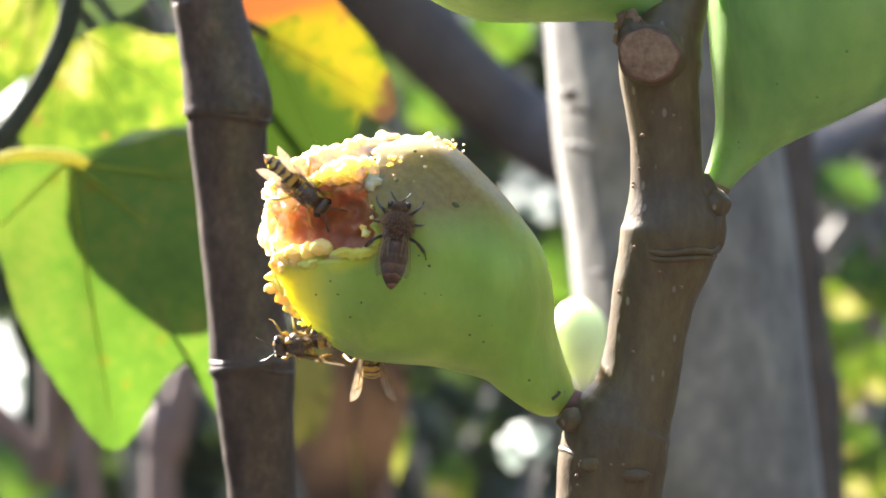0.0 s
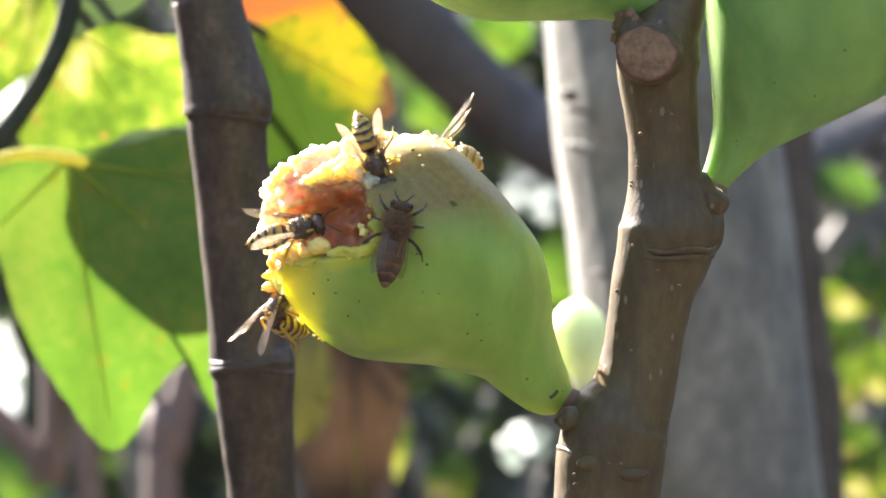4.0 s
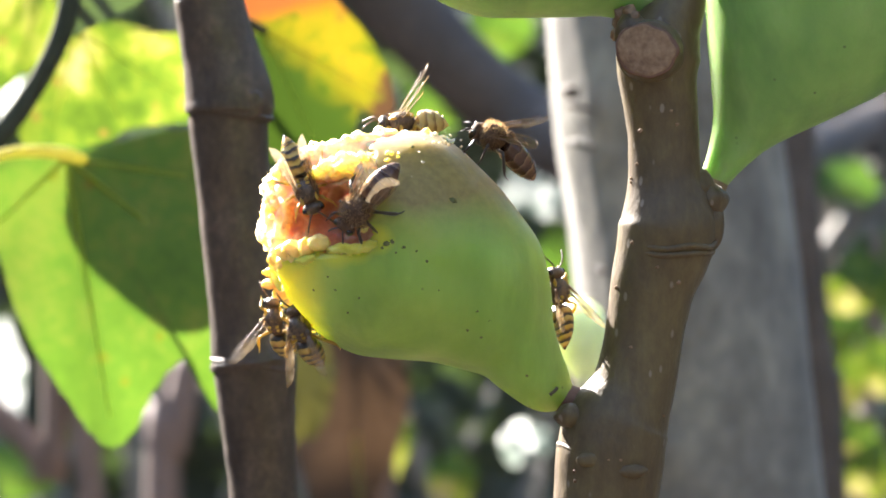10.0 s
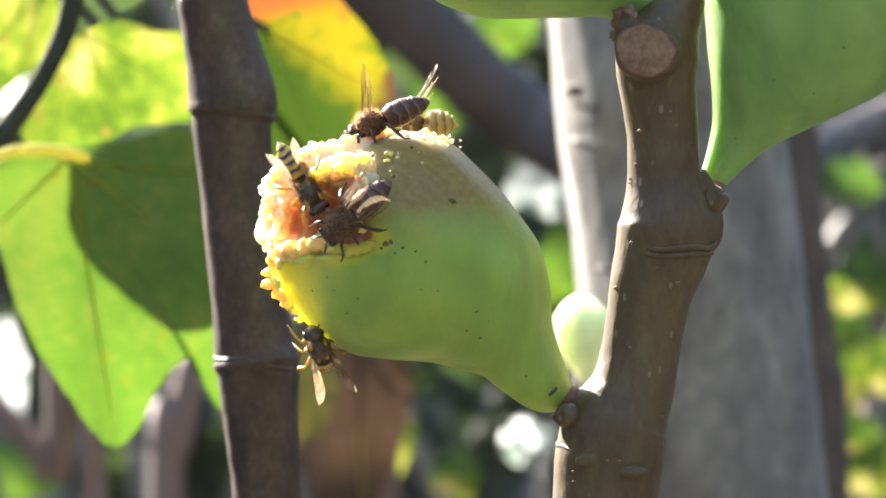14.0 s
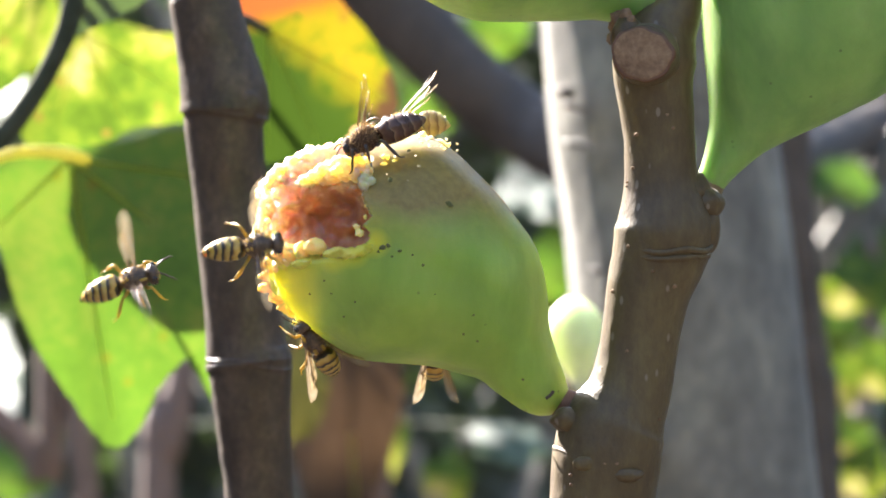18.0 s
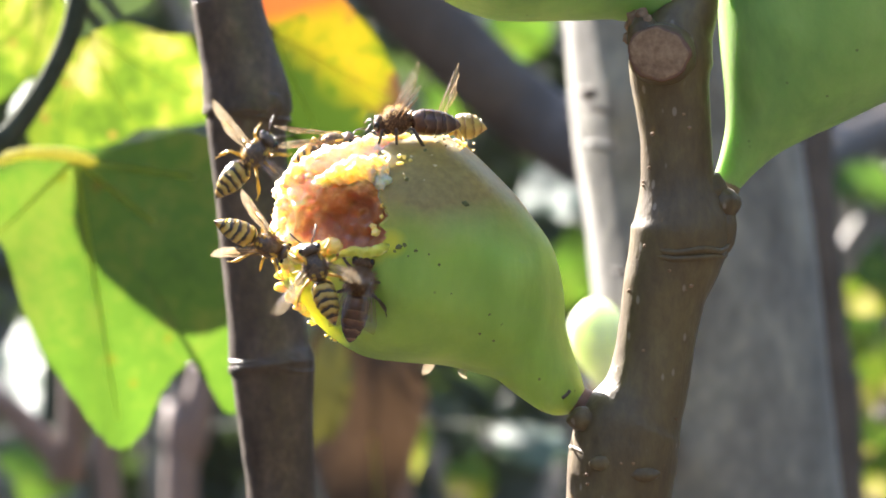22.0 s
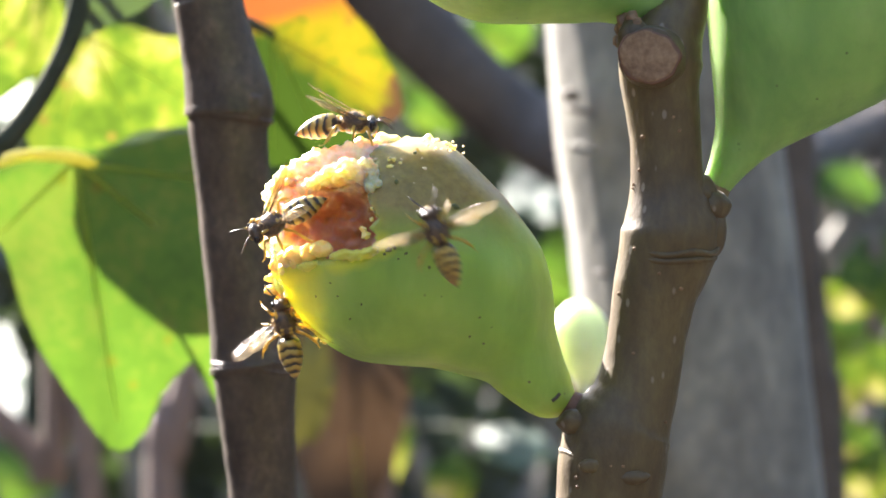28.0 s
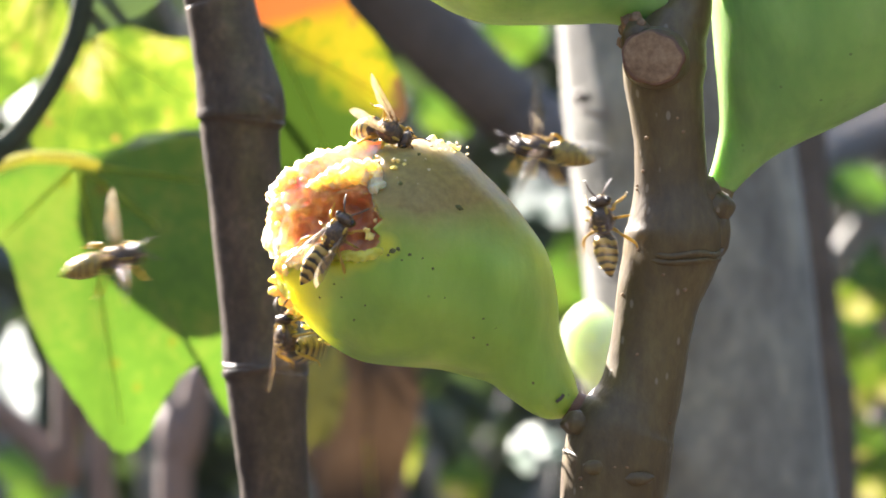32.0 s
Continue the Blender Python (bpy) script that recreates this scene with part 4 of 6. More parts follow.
def build_far_leaves():
    shiny = (-1.48, 1.57)
    TURNING.append(far_leaf("pale glossy bush leaf glinting in the sun", 928, 790, 96, 66, 2.0, leaf_pale, shiny, -0.3, 1.0))
    far_leaf("pale grey-green bush leaf catching the sun", 950, 335, 120, 120, 2.1, leaf_pale, shiny, 0.7, 2.0)
    far_leaf("small pale glinting bush leaf", 836, 40, 76, 56, 2.4, leaf_pale, shiny, -0.4, 3.0)
    far_leaf("pale glossy leaf glinting in the sun", 0, 665, 90, 160, 2.1, leaf_pale, shiny, -0.3, 4.0)
    far_leaf("small pale leaf glinting in sun", 1540, 738, 50, 80, 2.5, leaf_pale, shiny, 0.1, 5.0)
    far_leaf("pale bush leaf glinting behind the shoot stem", 26, 190, 80, 90, 2.1, leaf_pale, shiny, 0.5, 25.0)
    far_leaf("bright green bush leaf behind the limb", 765, 190, 110, 100, 2.2, leaf_green, (0, 0.1), 0.3, 6.0)
    far_leaf("bright green leaf among bushes", 882, 60, 130, 110, 2.3, leaf_green, (0.1, 0), -0.5, 7.0)
    far_leaf("mid green leaf among the bushes", 985, 480, 90, 150, 2.1, leaf_green, (0.2, 0.1), 0.2, 8.0)
    far_leaf("yellow-green leaf among the bushes", 704, 785, 46, 110, 2.0, leaf_yellow_green, (0, 0.1), 0.1, 9.0)
    far_leaf("yellow-green bush leaf low down", 798, 850, 90, 100, 2.1, leaf_yellow_green, (0, 0), -0.2, 10.0)
    far_leaf("yellow-green bush leaf by the rear stem", 1515, 510, 130, 110, 2.0, leaf_yellow_green, (0, 0.1), -0.4, 11.0)
    far_leaf("yellow leaf among the bushes", 1500, 680, 60, 120, 2.0, leaf_yellow_green, (0, 0), 0.2, 12.0)
    far_leaf("green leaf among the bushes", 1500, 330, 120, 80, 2.1, leaf_green, (0.4, 0.5), 0.2, 13.0)
    far_leaf("green bush leaf low down", 1535, 840, 110, 110, 2.1, leaf_yellow_green, (0, 0.1), 0.5, 14.0)
    far_leaf("green bush leaf in half shade", 1560, 590, 80, 140, 2.2, leaf_green, (0, 0.1), 0.5, 15.0)
    far_leaf("green bush leaf low on the edge", 30, 840, 150, 80, 2.1, leaf_green, (0.3, 0.6), 0.5, 16.0)
    far_leaf("green bush leaf near the rear stem", 1484, 585, 100, 84, 2.1, leaf_green, (0, 0.1), 0.6, 17.0)
    far_leaf("yellowing bush leaf by a pale stick", 1552, 660, 90, 120, 2.0, leaf_yellow_green, (0, 0), -0.3, 18.0)
    far_leaf("sunlit yellow-green leaf low in the bushes", 1512, 790, 90, 90, 2.1, leaf_yellow_green, (0, 0.1), 0.4, 19.0)
    far_leaf("sunlit yellow-green bush leaf behind a pale stick", 1470, 640, 80, 130, 2.3, leaf_yellow_green, (0, 0.1), 0.3, 21.0)
    far_leaf("bright green bush leaf above a pale stick", 1556, 470, 90, 120, 2.2, leaf_green, (0, 0.1), -0.2, 22.0)
    far_leaf("small yellow leaf low in the bushes", 1470, 770, 60, 90, 2.2, leaf_yellow_green, (0, 0), 0.6, 23.0)
    far_leaf("pale glossy leaf lit by the sun among the sticks", 1540, 720, 60, 90, 2.4, leaf_pale, shiny, 0.3, 24.0)
    far_leaf("olive-brown leaf hanging behind the fig", 548, 690, 80, 220, 1.55, leaf_olive, (0.1, 0.1), 0.15, 20.0)
    # a dead leaf hanging below the fig
    t = thing("dead_leaf", at(610, 560, 1.75), "withered brown leaf hanging behind the fig", "leaf")
    add_leaf(t, ((560, 540), (650, 545), (700, 600), (722, 690), (705, 790), (668, 880), (640, 990), (590, 1000), (548, 900), (520, 800), (505, 690), (520, 600)), (610, 560), 1.75, leaf_dead, "", ((640, 950), (530, 800), (700, 780)), 3.3, 0.01, 0.012, (0.2, 0), 0.8)
    stalk(t, ((610, 560, 1.75, 16), (625, 520, 1.9, 16), (660, 470, 2.3, 14), (690, 450, 3.3, 12)), petiole_mat)
    for label, rows in (("pale dry stick leaning in the bushes", ((-60, 690, 1.7, 40), (30, 770, 1.7, 46), (90, 850, 1.7, 48), (170, 1000, 1.7, 50), (700, 8000, 1.9, 60), (720, 9500, 1.9, 60))),
                        ("pale tan upright stick in the bushes", ((330, 640, 1.9, 44), (318, 720, 1.9, 58), (300, 800, 1.9, 62), (285, 900, 1.9, 64), (270, 3000, 1.9, 70), (270, 8900, 1.9, 80))),
                        ("pale upright stick by the rear stem", ((1548, 420, 2.2, 26), (1545, 560, 2.2, 34), (1538, 700, 2.2, 36), (1530, 900, 2.2, 36), (1500, 3000, 2.2, 40), (1500, 7700, 2.2, 46))),
                        ("thin pinkish dry stick below the dead leaf", ((560, 730, 1.8, 30), (600, 790, 1.8, 36), (640, 880, 1.8, 40), (680, 1100, 1.8, 44), (720, 9100, 1.9, 60)))):
        t = thing("dry_stick", at(rows[0][0], rows[0][1], rows[0][2]), label, "stick", "dry sticks in the bushes")
        stalk(t, rows, dry_wood, "stick")
        for k in (1, 2):
            u, v, d, w = rows[k]
            stalk(t, ((u - w * 0.3, v + 4, d - 0.001, w * 0.4), (u - w * 0.55, v - 6, d - 0.002, w * 0.42), (u - w * 0.7, v - 14, d - 0.002, w * 0.3)), dry_wood, "knot")


build_ground()
build_hedge()
build_tree()
build_left_stem()
build_twig()
build_eaten_fig()
build_other_figs()
build_leaves()
build_far_leaves()


# ---- bees and wasps ----
MM = 0.00095


def body_material(name, kind):
    """kind: wasp or bee abdomen bands along the body, uneven as they are on the animal."""
    def build(tree, bsdf, node, link):
        co = node("ShaderNodeTexCoord")
        sep = node("ShaderNodeSeparateXYZ")
        link(co.outputs["Object"], sep.inputs[0])
        n = node("ShaderNodeTexNoise", Scale=900.0, Detail=3.0)
        link(co.outputs["Object"], n.inputs["Vector"])
        # arched bands: x shifts with the square of y
        yy = node("ShaderNodeMath")
        yy.operation = "MULTIPLY"
        link(sep.outputs[1], yy.inputs[0])
        link(sep.outputs[1], yy.inputs[1])
        sh = node("ShaderNodeMath")
        sh.operation = "MULTIPLY_ADD"
        link(yy.outputs[0], sh.inputs[0])
        sh.inputs[1].default_value = 260.0 if kind == "wasp" else 60.0
        link(sep.outputs[0], sh.inputs[2])
        k = node("ShaderNodeMath")
        k.operation = "MULTIPLY_ADD"
        link(sh.outputs[0], k.inputs[0])
        k.inputs[1].default_value = 1 / ((1.5 if kind == "bee" else 1.25) * MM)
        ns = node("ShaderNodeMath")
        ns.operation = "MULTIPLY_ADD"
        link(n.outputs[0], ns.inputs[0])
        ns.inputs[1].default_value, ns.inputs[2].default_value = 0.75, 0.0
        link(ns.outputs[0], k.inputs[2])
        fr = node("ShaderNodeMath")
        fr.operation = "FRACT"
        link(k.outputs[0], fr.inputs[0])
        if kind == "wasp":
            col = ramp(tree, fr.outputs[0], ((0.0, (0.024, 0.016, 0.011)), (0.20, (0.032, 0.02, 0.012)), (0.30, (0.26, 0.14, 0.03)), (0.5, (0.44, 0.29, 0.06)), (0.88, (0.52, 0.36, 0.10)), (0.97, (0.03, 0.02, 0.012))))
        elif kind == "pale":
            col = ramp(tree, fr.outputs[0], ((0.0, (0.2, 0.11, 0.035)), (0.2, (0.3, 0.18, 0.06)), (0.4, (0.48, 0.32, 0.1)), (0.9, (0.56, 0.4, 0.15))))
        else:
            col = ramp(tree, fr.outputs[0], ((0.0, (0.050, 0.021, 0.014)), (0.55, (0.085, 0.038, 0.024)), (0.8, (0.13, 0.064, 0.038)), (0.93, (0.19, 0.11, 0.06)), (0.99, (0.11, 0.06, 0.034))))
        link(col, bsdf.inputs["Base Color"])
        bsdf.inputs["Roughness"].default_value = 0.27 if kind == "bee" else 0.34
        if kind != "bee":
            bsdf.inputs["Subsurface Weight"].default_value = 0.5
            bsdf.inputs["Subsurface Radius"].default_value = (0.0012, 0.0007, 0.0002)
            bsdf.inputs["Subsurface Scale"].default_value = 1.0
        bp = node("ShaderNodeBump", Strength=0.3, Distance=0.00005)
        link(n.outputs[0], bp.inputs["Height"])
        link(bp.outputs[0], bsdf.inputs["Normal"])
    return material(name, build)


def wing_material(name, clear):
    def build(tree, bsdf, node, link):
        co = node("ShaderNodeTexCoord")
        n = node("ShaderNodeTexNoise", Scale=500.0, Detail=2.0)
        link(co.outputs["Object"], n.inputs["Vector"])
        col = ramp(tree, n.outputs[0], ((0.3, (0.62, 0.5, 0.34)), (0.7, (0.82, 0.74, 0.6))))
        tr = node("ShaderNodeBsdfTranslucent")
        link(col, tr.inputs[0])
        gl = node("ShaderNodeBsdfGlossy", Roughness=0.22)
        gl.inputs[0].default_value = (0.8, 0.75, 0.7, 1)
        tp = node("ShaderNodeBsdfTransparent")
        tp.inputs[0].default_value = (0.92, 0.86, 0.76, 1)
        m1 = node("ShaderNodeMixShader", Fac=0.35)
        link(tr.outputs[0], m1.inputs[1])
        link(gl.outputs[0], m1.inputs[2])
        m2 = node("ShaderNodeMixShader", Fac=clear)
        link(tp.outputs[0], m2.inputs[1])
        link(m1.outputs[0], m2.inputs[2])
        link(m2.outputs[0], tree.nodes["Material Output"].inputs[0])
    return material(name, build)


def plain(name, a, b, scale, rough, spec=0.5, bump=0.3):
    return surface(name, ((0.35, a), (0.65, b)), scale, rough, bump, 0.00006, spec=spec)


wasp_abdomen, bee_abdomen, pale_abdomen, wing_mat = body_material("wasp_bands", "wasp"), body_material("bee_bands", "bee"), body_material("pale_wasp_bands", "pale"), wing_material("wasp_wing_membrane", 0.12)
bee_wing = wing_material("bee_wing_membrane", 0.06)
wasp_dark = plain("wasp_dark", (0.018, 0.012, 0.009), (0.15, 0.09, 0.05), 1700, 0.42, bump=0.8)
wasp_yellow = surface("wasp_yellow", ((0.35, (0.42, 0.26, 0.04)), (0.65, (0.6, 0.42, 0.09))), 900, 0.4, 0.3, 0.00006, spec=0.5, thin=0.3, thin_tint=(0.8, 0.6, 0.1))
bee_fur = surface("bee_fur", ((0.35, (0.045, 0.024, 0.014)), (0.65, (0.14, 0.08, 0.045))), 2500, 0.75, 0.6, 0.00008, spec=0.2)
fur_hair = surface("fur_hair", ((0.35, (0.15, 0.09, 0.045)), (0.65, (0.34, 0.225, 0.12))), 2500, 0.6, 0.1, 0.00004, thin=0.45, thin_tint=(0.6, 0.4, 0.18))
bee_dark = plain("bee_dark", (0.018, 0.012, 0.010), (0.06, 0.035, 0.022), 1200, 0.35)
eye_mat = plain("compound_eye", (0.008, 0.006, 0.006), (0.03, 0.018, 0.012), 3000, 0.18)
vein_dark = plain("wing_vein", (0.10, 0.055, 0.025), (0.18, 0.10, 0.05), 900, 0.5)


def blob(c, r, sub=3, rough=0.0, taper=0.0, bm=None):
    """An ellipsoid in millimetres, tapered along x."""
    b = bmesh.new()
    bmesh.ops.create_icosphere(b, subdivisions=sub, radius=1)
    for v in b.verts:
        k = 1 + taper * v.co.x
        n = 1 + rough * noise.noise(v.co * 4)
        v.co = Vector((c[0] + v.co.x * r[0], c[1] + v.co.y * r[1] * k * n, c[2] + v.co.z * r[2] * k * n)) * MM
    return b


WAIST = (0.6, 0.0, 0.0)


def abdomen(rows):
    """Overlapping body rings from the waist back: each steps out a little over the next one."""
    return tube([((x - WAIST[0]) * MM, 0, (z - WAIST[2]) * MM, r * MM) for x, r, z in rows], 24, 5)


def wing_mesh(length, width, side):
    bm = bmesh.new()
    n = 14
    top, bot = [], []
    for i in range(n + 1):
        f = i / n
        lead = width * (0.22 + 0.10 * math.sin(f * 3.0))
        trail = -width * (0.10 + 0.75 * math.sin(min(1.0, f * 1.12) * math.pi * 0.62) ** 1.3)
        tip = math.sqrt(max(0.0, 1 - max(0.0, (f - 0.72) / 0.28) ** 2))
        mid = width * 0.02
        z = 0.12 * math.sin(f * 6)
        row = [Vector((f * length, -side * (mid + (y - mid) * tip), z + 0.10 * (k % 2))) * MM for k, y in enumerate((lead, lead * 0.3, trail * 0.3, trail * 0.65, trail))]
        top.append([bm.verts.new(p) for p in row])
    for a, b in zip(top, top[1:]):
        for j in range(4):
            q = (a[j], b[j], b[j + 1], a[j + 1])
            bm.faces.new(q if side > 0 else q[::-1])
    bmesh.ops.remove_doubles(bm, verts=bm.verts[:], dist=1e-6)
    bmesh.ops.solidify(bm, geom=bm.faces[:], thickness=0.00002)
    return bm


def wing_veins(length, width, side):
    bm = bmesh.new()
    for y0, y1, f1 in ((0.2, 0.26, 0.86), (0.1, -0.05, 0.8), (0.0, -0.4, 0.62)):
        pts = [(f * length * MM, -side * width * (y0 + (y1 - y0) * f / f1) * MM, 0.09 * MM, (0.06 - 0.035 * f) * MM) for f in (0.0, f1 * 0.33, f1 * 0.66, f1)]
        tube(pts, 6, 3, bm=bm)
    return bm


def wing_pose(root, side, spread, flap, rest=164, lift=16):
    """Folded back in a V over the body, or spread for flight."""
    yaw = rest + (84 - rest) * spread
    up = lift + (14 - lift) * spread + flap
    return pose(root[0] * MM, side * root[1] * MM, root[2] * MM, side * (18 * (1 - spread)), -up, side * yaw)


def abdomen_pose(root, bend):
    """Bent towards the belly at the waist, in degrees."""
    return pose(root[0] * MM, 0, root[2] * MM, 0, -bend, 0)


def leg_points(side, i, wasp):
    x0, reach = (3.6, 2.5, 1.4)[i], (3.0, 3.3, 4.0)[i]
    fx = (2.2, 0.3, -2.9)[i]
    k = 1.0 if wasp else 1.08
    r = 0.2 if wasp else 0.23
    return [(x0, side * 0.7, -1.0, r * 1.1), (x0 + fx * 0.2, side * 1.7, -0.7, r * 1.25), (x0 + fx * 0.42, side * reach * 0.7 * k, 0.15, r), (x0 + fx * 0.75, side * reach * 0.92 * k, -1.5, r * 0.9 if i < 2 else r * 1.3),
            (x0 + fx * 0.95, side * reach * k, -2.5, r * 0.55), (x0 + fx * 1.2, side * reach * 1.06 * k, -2.75, r * 0.35)]


def hairs(count, r, most):
    """Short hairs standing out of the thorax."""
    rnd = random.Random(11)
    bm = bmesh.new()
    for i in range(count):
        w, z = rnd.uniform(0, 6.283), rnd.uniform(-0.5, 1)
        q = math.sqrt(1 - z * z)
        d = Vector((q * math.cos(w), q * math.sin(w), z))
        p = Vector((2.5 + d.x * r[0], d.y * r[1], 0.15 + d.z * r[2]))
        e = p + (d + Vector((rnd.uniform(-.4, .4), rnd.uniform(-.4, .4), rnd.uniform(-.4, .4)))).normalized() * rnd.uniform(most * 0.45, most)
        s = d.orthogonal().normalized() * 0.045
        bm.faces.new((bm.verts.new((p + s) * MM), bm.verts.new((p - s) * MM), bm.verts.new(e * MM)))
    return bm


def build_insect(kind, pale=False):
    wasp = kind == "wasp"
    t = thing(kind, (0, 0, 0), "", kind)
    if wasp:
        part("thorax", blob((2.5, 0, 0.1), (2.1, 1.75, 1.65), 3, 0.04), wasp_dark, t, "black thorax with yellow marks")
        part("fur", hairs(300, (2.1, 1.75, 1.65), 0.5), fur_hair, t, "sparse brown hairs", smooth=False)
        for s in (-1, 1):
            part("shoulder_mark", blob((3.7, s * 1.1, 1.05), (0.75, 0.24, 0.22), 2), wasp_yellow, t, "yellow shoulder stripe")
        for x, s in ((1.5, -1), (1.5, 1), (0.95, -1), (0.95, 1)):
            part("thorax_spot", blob((x, s * 0.62, 1.42 if x > 1 else 1.08), (0.26, 0.32, 0.22), 2), wasp_yellow, t, "yellow spot")
        rows = ((0.9, 0.25, -0.1), (0.45, 0.3, -0.1), (0.2, 1.0, -0.1), (-0.3, 1.55, -0.1), (-0.9, 1.72, -0.15), (-1.0, 1.66, -0.15), (-1.9, 1.8, -0.2), (-2.0, 1.73, -0.2), (-3.0, 1.66, -0.3), (-3.1, 1.58, -0.3),
                (-4.1, 1.32, -0.45), (-4.2, 1.22, -0.45), (-5.2, 0.75, -0.6), (-5.8, 0.35, -0.7), (-6.2, 0.06, -0.75))
        if pale:
            rows = tuple((0.5 + (x - 0.5) * 0.72, r * 1.12, z) for x, r, z in rows)
        belly = part("abdomen", abdomen(rows), pale_abdomen if pale else wasp_abdomen, t, "pale amber abdomen" if pale else "yellow and black banded abdomen")
        head_mat, leg_mat = wasp_dark, wasp_yellow
        part("head", blob((5.1, 0, -0.1), (0.95, 1.6, 1.45), 3, 0.03), wasp_dark, t)
        part("face", blob((5.75, 0, -0.5), (0.42, 0.7, 0.75), 2), wasp_yellow, t, "yellow face")
    else:
        part("thorax", blob((2.5, 0, 0.2), (2.2, 2.1, 1.95), 3, 0.08), bee_fur, t, "furry brown thorax")
        part("fur", hairs(900, (2.3, 2.2, 2.05), 0.85), fur_hair, t, "short tawny hairs", smooth=False)
        rows = ((0.75, 0.35, 0), (0.4, 0.78, 0), (0.0, 1.44, 0), (-0.7, 1.83, -0.1), (-1.5, 1.96, -0.15), (-1.62, 1.89, -0.15), (-2.7, 1.95, -0.25), (-2.82, 1.88, -0.25), (-3.9, 1.76, -0.35), (-4.02, 1.69, -0.35),
                (-5.0, 1.41, -0.5), (-5.1, 1.34, -0.5), (-6.0, 0.87, -0.62), (-6.5, 0.48, -0.7), (-6.8, 0.05, -0.72))
        belly = part("abdomen", abdomen(rows), bee_abdomen, t, "dark brown abdomen with faint tawny bands")
        head_mat, leg_mat = bee_dark, bee_dark
        part("head", blob((4.95, 0, -0.2), (0.95, 1.65, 1.5), 3, 0.05), bee_fur, t)
    belly.rotation_mode = "QUATERNION"
    belly.matrix_basis = abdomen_pose(WAIST, 0.0)
    belly["side"], belly["root"] = 0, WAIST
    for s in (-1, 1):
        part("eye", blob((5.3, s * 1.2, 0.05), (0.55, 0.5, 0.95), 2), eye_mat, t, "dark compound eye")
        pts = [(5.7, s * 0.3, 0.3, 0.13), (6.2, s * 0.7, 0.9, 0.13), (6.9, s * 1.2, 0.9, 0.13), (7.7, s * 1.7, 0.5, 0.13), (8.3, s * 2.0, 0.1, 0.10)]
        if not wasp:
            pts = [(5.6, s * 0.3, 0.2, 0.12), (6.1, s * 0.7, 0.5, 0.12), (6.6, s * 1.1, 0.2, 0.12), (7.1, s * 1.4, -0.3, 0.11)]
        part("antenna", tube([tuple(c * MM for c in p) for p in pts], 8, 4), wasp_dark if wasp else bee_dark, t)
        for i in range(3):
            pts = leg_points(s, i, wasp)
            part("leg", tube([tuple(c * MM for c in p) for p in pts], 8, 3), leg_mat, t, "yellow jointed leg" if wasp else "dark hairy leg")
        for nm, length, width, root in (("fore_wing", 8.6 if wasp else 8.2, 1.35 if wasp else 2.3, (2.9, 1.15, 1.15)), ("hind_wing", 5.6, 0.9 if wasp else 1.4, (2.1, 1.15, 1.0))):
            w = part(nm, wing_mesh(length, width, s), wing_mat if wasp else bee_wing, t, "clear amber wing")
            part("wing_vein", wing_veins(length, width, s), vein_dark, w)
            w.rotation_mode = "QUATERNION"
            w.matrix_basis = wing_pose(root, s, 0.0, 0.0)
            w["side"], w["root"] = s, root
    return t


def insect_turn(head, roll, pitch):
    """The turn of an insect: its heading on the plan, the side that its back faces, and its nose's lift."""
    a, b, g = radians(head), radians(roll), radians(pitch)
    h = Vector((math.cos(a), 0, math.sin(a)))
    left = Vector((-math.sin(a), 0, math.cos(a)))
    back = Vector((0, -1, 0)) * math.cos(b) + left * math.sin(b)
    x = h * math.cos(g) + back * math.sin(g)
    z = back * math.cos(g) - h * math.sin(g)
    return Matrix((x, z.cross(x), z)).transposed().to_quaternion()


FLIGHTS = []


def insect(model, label, rows):
    keys = []
    for t, u, v, head, roll, fly, dd, pitch, bend, fold, lift in rows:
        su, sv = track(FIG_A + FIG_B, t), track(FIG_LIFT, t) + track(TILT, t)
        lu, lv = u - su, v - sv
        depth = dd - (fig_front(lu, lv) + 0.0022 * max(0.0, math.cos(radians(roll)))) if dd <= 0.0 and not fly else dd - 0.022 * fly
        keys.append((t, Vector((lu, lv, depth)), insect_turn(head, roll, pitch), float(fly), Vector((bend, fold, lift))))
    t = copy_thing(model, Matrix.Identity(4))
    tagged(t, label, model["category"], "insects on the fig")
    FLIGHTS.append((t, keys))


def fly_state(keys, s):
    """Place, turn, flying or not, and joints of an insect at s seconds."""
    if s <= keys[0][0]:
        return keys[0][1:]
    for k0, k1 in zip(keys, keys[1:]):
        if s <= k1[0]:
            f = (s - k0[0]) / max(k1[0] - k0[0], 1e-6)
            air = k0[3] or k1[3]
            if not air:
                # sit still, then step over within half a second
                span = k1[0] - k0[0]
                if span > 0.6:
                    f = max(0.0, min(1.0, (f * span - (span - 0.6)) / 0.6))
                f = f * f * (3 - 2 * f)
            return k0[1].lerp(k1[1], f), k0[2].slerp(k1[2], f), 1.0 if air and 0.02 < f < 0.98 else (k0[3] if f < 0.5 else k1[3]), k0[4].lerp(k1[4], f)
    return keys[-1][1:]


